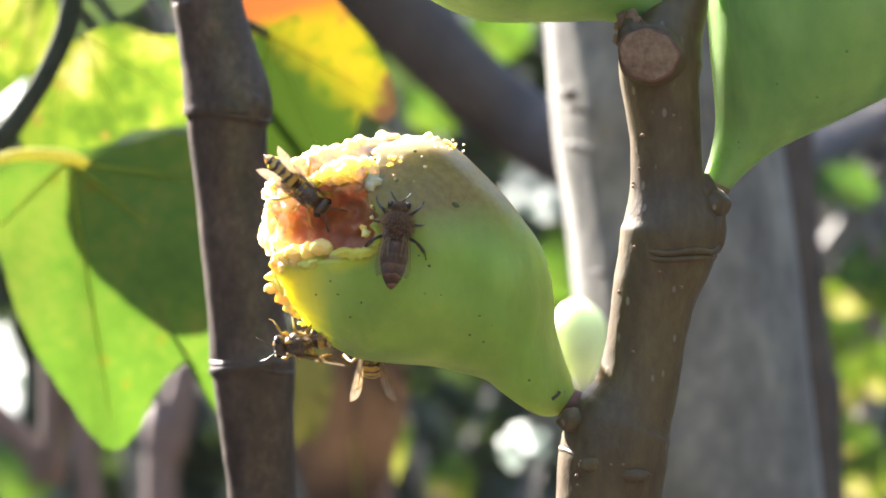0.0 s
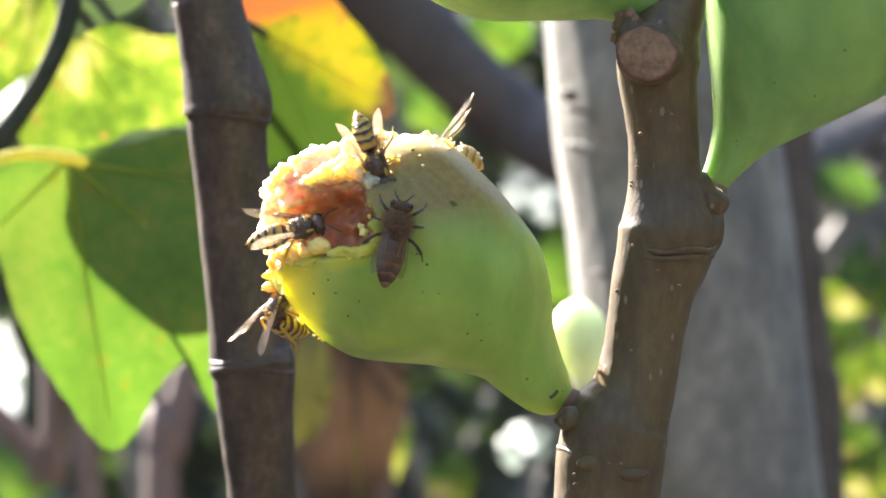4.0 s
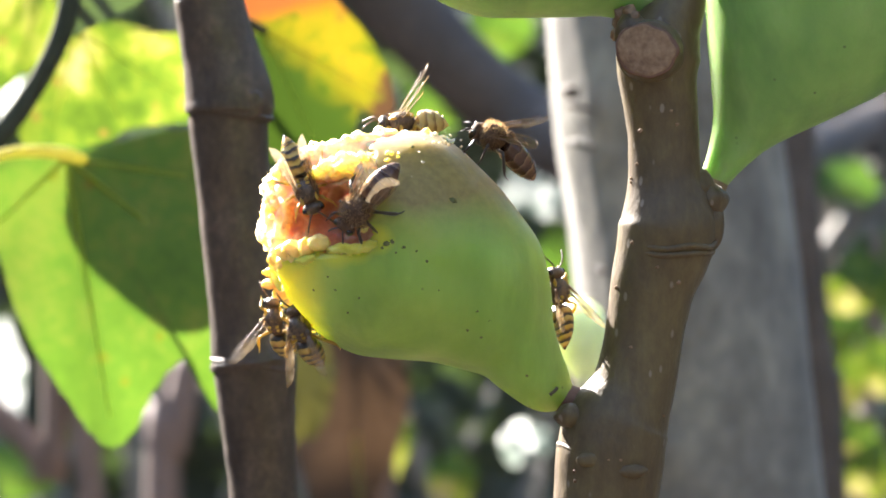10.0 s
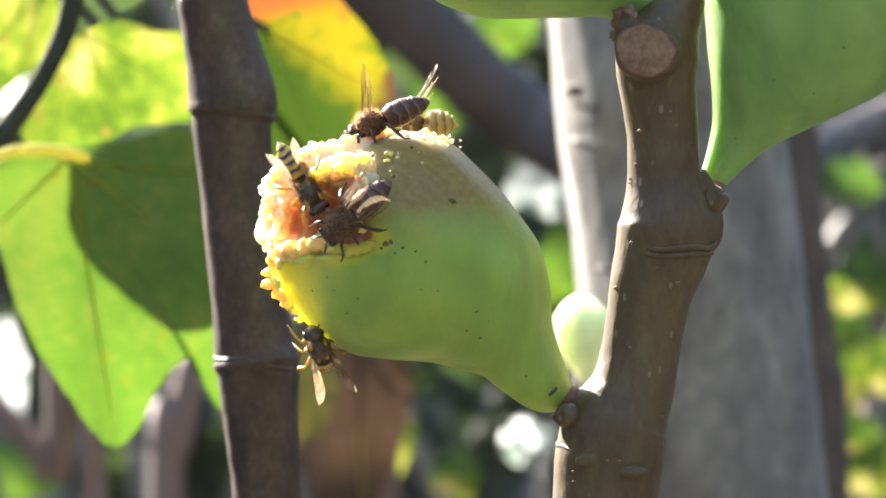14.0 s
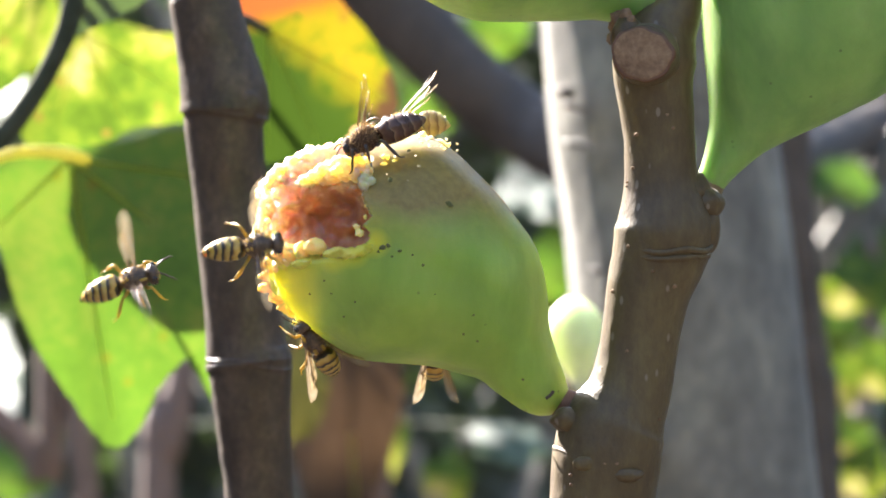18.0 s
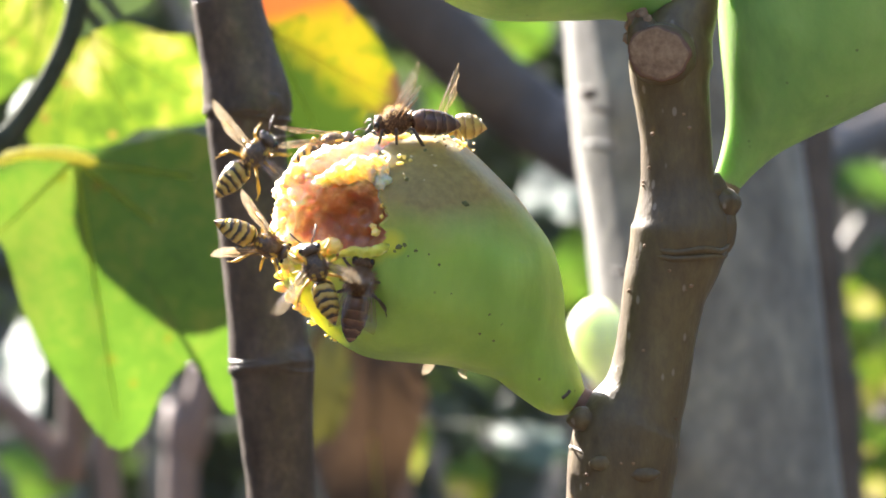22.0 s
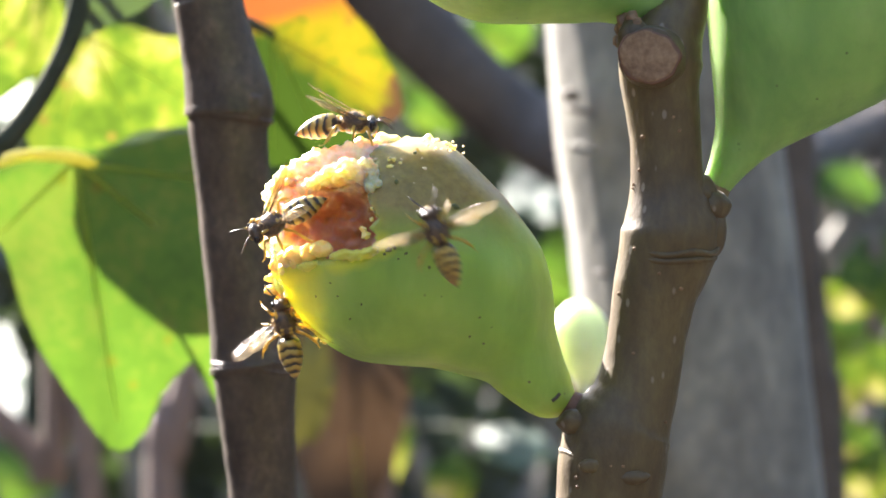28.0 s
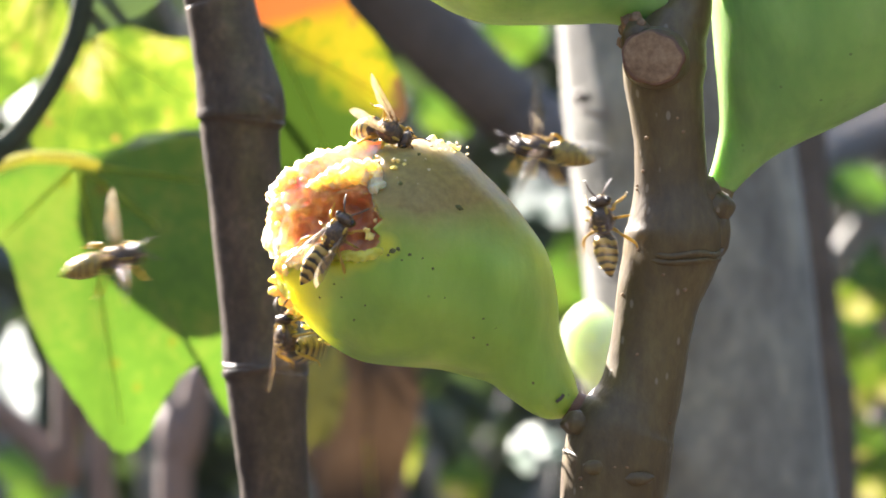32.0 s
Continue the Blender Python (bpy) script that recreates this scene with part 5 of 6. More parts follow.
def build_insects():
    wasp, bee, pale = build_insect("wasp"), build_insect("bee"), build_insect("wasp", True)
    # seconds, place u, v on the plan, heading, roll, flying, depth, pitch, bend of the abdomen, fold and lift of the wings
    insect(bee, "brown honey bee feeding with folded wings on the fig skin", (
        (0, 702, 429, 84, 0, 0, 0, 0, 0, 173, 12), (1, 695, 423, 79, 0, 0, 0, 0, 0, 173, 12), (2, 695, 426, 82, 0, 0, 0, 0, 0, 173, 12), (3, 690, 429, 79, 0, 0, 0, 0, 0, 173, 12), (3.5, 698, 428, 78, 0, 0, 0, 0, 0, 173, 12),) + (
        (5.5, 730, 395, 85, 0, 0, 0, 0, 0, 174, 16), (6, 760, 319, 95, 0, 0, 0, 0, 0, 112, 8), (6.5, 770, 300, 130, 0, 0, 0, 0, 0, 112, 8), (7, 718, 307, 166, -30, 0, 0, 0, 10, 170, 14), (7.5, 700, 335, 178, 0, 0, 0, 0, 10, 170, 14),) + (
        (8, 690, 337, 183, -35, 0, 0, 0, 0, 160, 22), (8.5, 685, 345, 200, 0, 0, 0, 0, 0, 160, 22), (9, 655, 359, 234, -20, 0, 0, 0, 0, 168, 14), (10, 653, 354, 230, -15, 0, 0, 0, 0, 168, 14), (11, 642, 365, 228, -10, 0, 0, 0, 0, 168, 14),) + (
        (12, 638, 378, 228, -10, 0, 0, 0, 0, 168, 14), (13, 640, 386, 228, -10, 0, 0, 0, 0, 168, 14), (14, 632, 377, 222, -10, 0, 0, 0, 0, 168, 14), (14.5, 650, 378, 225, 0, 0, 0, 0, 0, 168, 14), (16.5, 650, 395, 230, 0, 0, 0, 0, 0, 174, 16),) + (
        (17, 667, 397, 238, -10, 0, 0, 0, 0, 138, 18), (17.5, 690, 385, 250, 0, 0, 0, 0, 0, 138, 18), (17.65, 760, 300, 60, 0, 1, 0, 0, 0, 174, 16), (17.9, 900, -250, 60, 0, 1, 0, 0, 0, 174, 16), (18.7, 750, -250, 250, 0, 1, 0, 0, 0, 174, 16),) + (
        (18.9, 620, 230, 250, 0, 1, 0, 0, 0, 174, 16), (19, 537, 434, 47, 0, 0, 0, 0, 0, 168, 16), (19.5, 530, 455, 45, 0, 0, 0, 0, 0, 168, 16), (20, 546, 478, 57, 0, 0, 0, 0, 0, 170, 14), (20.5, 537, 490, 55, 0, 0, 0, 0, 0, 170, 14),) + (
        (21, 561, 502, 72, 0, 0, 0, 0, 0, 160, 14), (21.5, 580, 520, 70, 0, 0, 0, 0, 0, 160, 14), (22, 636, 525, 80, 0, 0, 0, 0, 10, 165, 14), (22.5, 640, 500, 90, 0, 0, 0, 0, 10, 165, 14), (23, 657, 506, 112, 0, 0, 0, 0, 0, 140, 14),) + (
        (23.5, 670, 512, 100, 0, 0, 0, 0, 0, 140, 14), (24, 760, 493, 82, 0, 0, 0, 0, 0, 140, 14), (24.3, 1000, 640, 330, 0, 1, 0, 0, 0, 174, 16), (24.5, 1200, 740, 330, 0, 1, 0, 0, 0, 174, 16), (24.9, 1750, 900, 330, 0, 1, 0, 0, 0, 174, 16),) + (
        (27.2, 1750, 620, 180, 0, 1, 0, 0, 0, 174, 16), (27.5, 1250, 690, 190, -30, 1, 0, 0, 0, 174, 16), (28, 1320, 1050, 200, 0, 1, 0, 0, 0, 174, 16), (28.5, 1290, 815, 200, -30, 1, 0, 0, 0, 174, 16), (29, 1400, 1150, 250, 0, 1, 0, 0, 0, 174, 16),) + (
        (32, 1450, 1200, 250, 0, 1, 0, 0, 0, 174, 16),))
    insect(bee, "honey bee with raised wings at the top of the fig", (
        (0, 780, 390, 110, 180, 0, 0.02, 0, 0, 150, 58), (7.2, 790, 380, 110, 180, 0, 0.02, 0, 0, 150, 58), (7.7, 900, 330, 125, -40, 0, 0.01, 0, 0, 150, 58), (8, 872, 300, 128, -50, 0, 0.004, 0, 15, 165, 14), (8.5, 878, 290, 130, -45, 0, 0.003, 0, 0, 150, 58),) + (
        (9, 866, 275, 150, -60, 0, 0.001, 0, 38, 160, 45), (9.5, 865, 285, 135, -50, 0, 0.001, 0, 38, 160, 45), (10, 899, 255, 158, -55, 0, 0.001, 0, 28, 155, 22), (10.5, 790, 230, 165, -75, 0, 0.001, 0, 28, 155, 22), (11, 728, 221, 178, -55, 0, -0.004, 0, 5, 148, 42),) + (
        (12, 737, 241, 180, -58, 0, -0.004, 0, 5, 146, 48), (13, 702, 214, 183, -70, 0, -0.004, 0, 0, 148, 62), (13.5, 697, 214, 196, -78, 0, -0.004, 0, 0, 148, 62), (14, 684, 212, 203, -72, 0, -0.004, 0, -5, 150, 65), (14.5, 702, 207, 200, -78, 0, -0.004, 0, -5, 150, 65),) + (
        (16.5, 718, 230, 196, -78, 0, -0.004, 0, 0, 150, 58), (17, 697, 232, 195, -65, 0, -0.004, 0, -5, 150, 55), (18, 676, 241, 200, -68, 0, -0.004, 0, -5, 150, 60), (19, 688, 233, 198, -70, 0, -0.004, 0, -5, 150, 62), (20, 688, 229, 208, -70, 0, -0.004, 0, 0, 150, 60),) + (
        (21, 722, 211, 182, -65, 0, -0.004, 0, 0, 150, 40), (21.5, 737, 199, 200, -78, 0, -0.004, 0, 0, 150, 40), (22, 733, 216, 185, -62, 0, -0.004, 0, 5, 145, 50), (22.5, 742, 208, 199, -78, 0, -0.004, 0, 5, 145, 50), (23, 712, 215, 205, -70, 0, -0.004, 0, 0, 145, 60),) + (
        (24, 697, 224, 197, -70, 0, -0.004, 0, 0, 148, 60), (25, 697, 223, 212, -72, 0, -0.004, 0, -5, 150, 65), (25.5, 712, 218, 212, -78, 0, -0.004, 0, -5, 150, 65), (26.1, 700, 150, 120, -40, 1, 0, 0, 0, 150, 58), (26.5, 900, -220, 60, 0, 1, 0, 0, 0, 150, 58),) + (
        (32, 950, -300, 60, 0, 1, 0, 0, 0, 150, 58),))
    insect(wasp, "yellow and black wasp eating at the open flesh", (
        (0, 526, 326, -42, 0, 0, 0, 0, 5, 172, 14), (1, 526, 323, -52, 0, 0, 0, 0, 0, 174, 14), (1.5, 535, 325, -55, 0, 0, 0, 0, 0, 174, 14), (2, 534, 306, -58, 0, 0, 0, 0, 40, 166, 35), (2.5, 545, 300, -60, 0, 0, 0, 0, 40, 166, 35),) + (
        (3, 615, 258, -50, 10, 0, -0.002, 0, 10, 166, 20), (3.5, 655, 268, -70, 0, 0, 0, 0, 10, 165, 16), (5.5, 645, 250, -88, 0, 0, 0, 0, 10, 165, 16), (6, 636, 249, -90, 0, 0, -0.001, 0, 10, 173, 14), (6.5, 612, 255, -100, 0, 0, 0, 0, 10, 165, 16),) + (
        (7, 576, 247, -118, 0, 0, -0.002, 0, 25, 168, 25), (7.5, 550, 262, -105, 0, 0, 0, 0, 10, 165, 16), (8, 536, 264, -112, 0, 0, -0.002, 0, 20, 169, 18), (9, 519, 302, -84, 0, 0, 0, 0, 10, 170, 18), (10, 534, 311, -68, 0, 0, 0, 0, 5, 170, 18),) + (
        (11, 528, 308, -62, 0, 0, 0, 0, 0, 172, 16), (12, 530, 321, -65, 0, 0, 0, 0, 5, 172, 16), (13, 525, 315, -64, 0, 0, 0, 0, 5, 172, 16), (14, 534, 316, -58, 0, 0, 0, 0, 5, 172, 16), (14.5, 533, 318, -60, 0, 0, 0, 0, 5, 172, 16),) + (
        (16.5, 450, 425, -70, 0, 0, 0, 0, 10, 165, 16), (17, 467, 435, -45, 0, 0, -0.003, 0, 18, 150, 10), (17.5, 460, 440, -45, 0, 0, 0, 0, 10, 165, 16), (18, 437, 438, 5, 10, 1, 0, 0, 10, 165, 14), (18.3, 150, 400, 150, 0, 1, 0, 0, 10, 165, 16),) + (
        (18.6, -250, 300, 150, 0, 1, 0, 0, 10, 165, 16), (20.2, -200, 100, 0, 0, 1, 0, 0, 10, 165, 16), (20.5, 560, 215, 15, 40, 1, 0, 0, 10, 165, 16), (21, 543, 261, 30, 60, 0, -0.005, 0, 15, 160, 12), (21.5, 548, 248, 20, 70, 0, -0.005, 0, 15, 160, 12),) + (
        (22, 556, 262, 12, 60, 0, 0.003, 0, 30, 165, 14), (22.5, 592, 240, 5, 80, 0, -0.005, 0, 10, 165, 16), (23, 579, 241, 0, 75, 0, -0.003, 0, 50, 172, 2), (23.5, 600, 220, -10, 80, 0, -0.005, 0, 10, 165, 16), (24, 608, 220, -45, 30, 0, -0.004, 0, 60, 160, 35),) + (
        (24.5, 600, 228, -30, 50, 0, -0.005, 0, 10, 165, 16), (25, 576, 237, -35, 40, 0, -0.004, 0, 20, 160, 30), (25.5, 592, 218, -30, 60, 0, -0.005, 0, 10, 165, 16), (27.5, 520, 228, -10, 80, 0, -0.005, 0, 10, 165, 16), (28, 596, 217, -5, 75, 0, -0.004, 0, 15, 160, 22),) + (
        (28.5, 690, 204, 18, 80, 0, -0.005, 0, 10, 165, 16), (29, 710, 209, 12, 75, 0, -0.005, 0, 25, 166, 14), (30, 694, 204, 12, 75, 0, -0.005, 0, 25, 168, 8), (31, 689, 208, 12, 75, 0, -0.005, 0, 28, 170, 6), (31.5, 708, 188, 10, 80, 0, -0.005, 0, 28, 170, 6),) + (
        (32, 664, 220, -30, 30, 0, -0.004, 0, 60, 160, 32),))
    insect(wasp, "wasp clinging to the lower lip of the fig", (
        (0, 558, 604, 188, 30, 0, 0, 0, 25, 165, 14), (1, 553, 600, 180, 30, 0, 0, 0, 25, 165, 14), (2, 475, 587, 75, 65, 0, 0, 0, 85, 165, 10), (3, 477, 564, 70, 50, 0, 0, 0, 80, 150, 12), (3.5, 480, 575, 68, 55, 0, 0, 0, 85, 155, 12),) + (
        (5.5, 494, 597, 64, 60, 0, 0, 0, 92, 168, 10), (6, 492, 596, 62, 60, 0, 0, 0, 95, 170, 10), (7, 494, 592, 62, 60, 0, 0, 0, 95, 170, 10), (8, 498, 598, 75, 60, 0, 0, 0, 85, 165, 10), (8.5, 530, 608, 140, 0, 0, 0, 0, 85, 165, 10),) + (
        (9, 538, 619, 100, 10, 0, 0, 0, 50, 158, 10), (10, 539, 610, 105, 20, 0, 0, 0, 45, 166, 10), (11, 536, 610, 110, 0, 0, 0, 0, 40, 168, 10), (12, 558, 640, 115, 10, 0, 0, 30, 35, 168, 10), (13, 566, 636, 115, 0, 0, 0, 35, 38, 168, 10),) + (
        (14, 574, 638, 110, 0, 0, 0, 35, 38, 168, 10), (14.5, 574, 632, 110, 0, 0, 0, 42, 12, 168, 10), (16.5, 575, 632, 105, 0, 0, 0, 42, 10, 165, 16), (17, 599, 637, 125, 0, 0, 0, 20, 25, 150, 10), (18, 571, 626, 122, 0, 0, 0, 20, 25, 152, 10),) + (
        (18.5, 596, 634, 110, 0, 0, 0, 42, 25, 152, 10), (19, 574, 616, 130, 0, 0, 0, 20, 25, 135, 10), (19.5, 560, 622, 140, 0, 0, 0, 0, 25, 135, 10), (19.8, 520, 760, 250, 0, 1, 0, 0, 10, 165, 16), (20.2, 450, 1080, 250, 0, 1, 0, 0, 10, 165, 16),) + (
        (21, -300, 1150, 180, 0, 1, 0, 0, 10, 165, 16), (24, -300, 700, 90, 0, 1, 0, 0, 10, 165, 16), (27.2, -150, 420, 0, 0, 1, 0, 0, 10, 165, 16), (27.5, 375, 430, 340, 20, 1, 0, 0, 10, 165, 16), (27.8, 440, 560, 20, 0, 1, 0, 0, 10, 165, 16),) + (
        (28, 511, 601, 100, 0, 0, 0, 0, 10, 122, 10), (28.5, 545, 632, 60, 0, 0, 0, 0, 10, 122, 10), (29, 551, 639, 75, 0, 0, 0, 20, 30, 155, 10), (29.5, 545, 632, 75, 0, 0, 0, 42, 30, 155, 10), (30, 570, 630, 120, 0, 0, 0.006, 0, 10, 165, 16),) + (
        (30.5, 590, 642, 190, 0, 0, 0, 0, 10, 165, 16), (31, 517, 536, 110, 20, 0, 0, 0, 50, 130, 15), (31.3, 430, 575, 60, 0, 1, 0, 0, 10, 165, 16), (31.5, 395, 572, 30, 0, 1, 0, 0, 10, 165, 16), (31.8, 460, 620, 90, 0, 1, 0, 0, 10, 165, 16),) + (
        (32, 511, 627, 95, 60, 0, 0, 0, 85, 172, 10),))
    insect(wasp, "wasp hidden behind the fig with wings hanging below", (
        (0, 655, 642, 92, 0, 0, 0.01, 50, 10, 165, 16), (0.5, 655, 636, 90, 0, 0, 0.01, 50, 10, 165, 16), (1, 638, 632, 90, 0, 0, 0.01, 50, 10, 165, 16), (1.5, 620, 600, 90, 0, 0, 0.016, 0, 10, 165, 16), (2, 640, 540, 90, 0, 0, 0.024, 0, 10, 165, 16),) + (
        (16.3, 900, 560, 60, 0, 0, 0.024, 0, 10, 165, 16), (16.7, 1030, 614, 80, 0, 0, 0.006, 50, 10, 165, 16), (17, 1026, 652, 175, 30, 0, -0.002, 62, 20, 165, 16), (17.25, 1030, 630, 100, 0, 0, 0.008, 30, 10, 165, 16), (17.5, 880, 624, 120, 0, 0, 0.014, 50, 10, 165, 16), (18, 768, 646, 92, 0, 0, 0.012, 50, 10, 165, 16),) + (
        (19, 772, 646, 90, 0, 0, 0.012, 50, 10, 165, 16), (20, 742, 646, 92, 0, 0, 0.012, 50, 10, 165, 16), (21, 730, 634, 80, 0, 0, 0.012, 50, 10, 165, 16), (22, 792, 600, 85, 0, 0, 0.014, 50, 10, 165, 16), (22.5, 780, 540, 90, 0, 0, 0.024, 0, 10, 165, 16),) + (
        (23.6, 660, 560, 90, 0, 0, 0.024, 0, 10, 165, 16), (24, 655, 639, 95, 0, 0, 0.012, 50, 10, 165, 16), (24.5, 650, 540, 90, 0, 0, 0.024, 0, 10, 165, 16), (30.5, 700, 540, 90, 0, 0, 0.024, 0, 10, 165, 16), (31, 705, 634, 95, 0, 0, 0.014, 50, 10, 165, 16),) + (
        (31.5, 700, 540, 90, 0, 0, 0.024, 0, 10, 165, 16), (32, 700, 540, 90, 0, 0, 0.024, 0, 10, 165, 16),))
    insect(pale, "pale yellow wasp on the far shoulder of the fig", (
        (0, 780, 380, 135, 180, 0, 0.022, 0, 10, 146, 60), (0.5, 800, 380, 135, 180, 0, 0.022, 0, 10, 146, 60), (0.8, 860, 330, 135, 180, 0, 0.014, 0, 10, 146, 60), (1, 826, 278, 145, -60, 0, 0.014, 0, 10, 172, 4), (1.4, 826, 276, 150, -60, 0, 0.013, 0, 10, 146, 60),) + (
        (2, 815, 296, 160, -60, 0, 0.016, 0, 10, 172, 8), (3, 786, 237, 175, -70, 0, 0.012, 0, 10, 165, 14), (3.5, 810, 270, 170, -70, 0, 0.014, 0, 10, 146, 60), (5.5, 805, 207, 184, -65, 0, 0.003, 0, 25, 165, 22), (6, 805, 205, 186, -65, 0, 0.003, 0, 25, 165, 22),) + (
        (7, 780, 222, 186, -65, 0, 0.003, 0, 15, 162, 20), (8, 746, 215, 184, -75, 0, 0.005, 0, 10, 150, 50), (9, 741, 211, 184, -75, 0, 0.005, 0, 0, 150, 50), (10, 741, 215, 184, -75, 0, 0.005, 0, 0, 150, 50), (11, 752, 225, 184, -75, 0, 0.016, 0, 0, 168, 10),) + (
        (12, 752, 225, 184, -75, 0, 0.016, 0, 0, 168, 10), (13, 746, 196, 184, -75, 0, 0.008, 0, 0, 150, 50), (14, 758, 214, 184, -75, 0, 0.01, 0, 0, 150, 50), (14.5, 772, 204, 184, -75, 0, 0.012, 0, 10, 146, 60), (16.5, 796, 210, 184, -75, 0, 0.012, 0, 10, 146, 60),) + (
        (17, 771, 210, 184, -75, 0, 0.01, 0, 0, 150, 40), (18, 745, 215, 184, -75, 0, 0.01, 0, 0, 150, 40), (19, 760, 211, 184, -75, 0, 0.01, 0, 0, 150, 40), (20, 765, 211, 184, -75, 0, 0.01, 0, 0, 150, 40), (21, 779, 201, 184, -75, 0, 0.01, 0, 0, 150, 35),) + (
        (22, 809, 220, 184, -75, 0, 0.01, 0, 0, 150, 60), (23, 805, 244, 184, -75, 0, 0.016, 0, 0, 168, 10), (24, 790, 224, 184, -75, 0, 0.014, 0, 10, 146, 60), (25, 790, 259, 184, -75, 0, 0.018, 0, 0, 168, 10), (26, 760, 232, 184, -75, 0, 0.018, 0, 0, 168, 10),) + (
        (27.2, 770, 372, 184, 180, 0, 0.026, 0, 10, 146, 60), (32, 770, 372, 184, 180, 0, 0.026, 0, 10, 146, 60),))
    insect(wasp, "wasp landing at the torn edge of the fig", (
        (0, -250, 700, 0, 0, 1, 0, 0, 10, 165, 16), (1.6, -150, 600, 0, 0, 1, 0, 0, 10, 165, 16), (1.85, 300, 520, 30, 0, 1, 0, 0, 10, 165, 16), (2, 462, 454, 55, 55, 0, -0.002, 0, 45, 168, 10), (2.5, 490, 440, 40, 20, 0, 0, 0, 10, 165, 16),) + (
        (3, 483, 408, 5, 60, 0, -0.002, 0, 60, 170, 8), (3.5, 505, 412, 12, 25, 0, 0, 0, 10, 165, 16), (5.5, 600, 455, 80, 0, 0, 0, 0, 10, 165, 16), (5.8, 590, 420, 80, 0, 0, 0, 0, 10, 165, 16), (6, 579, 385, 65, 0, 1, 0, 0, 10, 165, 14),) + (
        (6.5, 390, 300, 130, 0, 1, 0, 0, 10, 165, 16), (6.8, 60, 150, 160, 0, 1, 0, 0, 10, 165, 16), (7.1, -250, 500, 250, 0, 1, 0, 0, 10, 165, 16), (7.3, 300, 1050, 40, 0, 1, 0, 0, 10, 165, 16), (7.5, 480, 900, 80, 0, 1, 0, 0, 10, 165, 16),) + (
        (8, 422, 768, 120, -30, 1, 0, 0, 10, 165, 16), (8.5, 318, 612, 60, 0, 1, 0, 0, 10, 165, 16), (9, 382, 712, 50, 30, 1, 0, 0, 10, 165, 16), (9.5, 480, 640, 50, 0, 1, 0, 0, 10, 165, 16), (10, 490, 598, 95, 20, 0, 0.004, 0, 50, 140, 20),) + (
        (10.5, 472, 560, 30, 0, 0, 0, 0, 10, 165, 16), (11, 465, 533, 80, 30, 0, -0.001, 0, 50, 140, 15), (11.5, 460, 540, 40, 0, 0, 0, 0, 10, 165, 16), (12, 465, 566, 60, 20, 0, -0.001, 0, 45, 140, 15), (12.3, 420, 640, 250, 0, 1, 0, 0, 10, 165, 16),) + (
        (12.6, 480, 1000, 270, 0, 1, 0, 0, 10, 165, 16), (13.4, -300, 1150, 180, 0, 1, 0, 0, 10, 165, 16), (18.2, 480, 1150, 80, 0, 1, 0, 0, 10, 165, 16), (18.5, 620, 760, 70, 20, 1, 0, 0, 10, 165, 16), (18.8, 420, 1150, 250, 0, 1, 0, 0, 10, 165, 16),) + (
        (19.2, -300, 1150, 180, 0, 1, 0, 0, 10, 165, 16), (20.5, -250, 400, 0, 0, 1, 0, 0, 10, 165, 16), (20.8, 300, 400, 0, 0, 1, 0, 0, 10, 165, 16), (21, 450, 409, 25, 50, 0, -0.003, 0, 65, 165, 15), (21.5, 470, 428, 40, 0, 0, 0, 0, 10, 165, 16),) + (
        (22, 450, 422, -25, 10, 0, -0.003, 0, 0, 150, 10), (22.5, 470, 470, 20, 0, 0, 0, 0, 10, 165, 16), (23, 498, 455, 75, 10, 0, -0.003, 0, 10, 172, 10), (23.5, 560, 432, 60, 0, 0, 0, 0, 10, 165, 16), (24, 602, 404, 38, 10, 0, -0.001, 0, 10, 150, 8),) + (
        (24.5, 682, 365, 60, 0, 0, 0, 0, 10, 165, 16), (24.8, 760, 440, 100, 0, 1, 0, 0, 10, 165, 16), (25, 751, 544, 75, 0, 1, 0, 45, 20, 165, 16), (25.3, 660, 500, 90, 0, 1, 0, 0, 10, 165, 16), (25.5, 620, 458, 95, 0, 0, 0, 0, 10, 165, 14),) + (
        (27.5, 592, 318, 180, 0, 0, 0, 0, 10, 165, 16), (28, 513, 384, 208, -30, 0, -0.002, 0, 0, 155, 35), (28.5, 500, 397, 195, 0, 0, 0, 0, 10, 165, 16), (29, 464, 481, -68, -45, 0, -0.003, 0, 0, 155, 20), (29.5, 470, 535, -10, 0, 0, 0, 0, 10, 165, 16),) + (
        (29.8, 480, 560, 40, 0, 1, 0, 0, 10, 165, 16), (30, 533, 555, 68, 0, 1, 0, 0, 10, 165, 14), (30.5, 530, 490, 88, 0, 0, 0, 0, 10, 165, 14), (31, 524, 453, 60, 20, 0, -0.001, 0, 10, 150, 15), (31.5, 545, 432, 62, 0, 0, 0, 0, 10, 165, 16),) + (
        (32, 579, 441, 55, 10, 0, 0, 0, 0, 168, 14),))
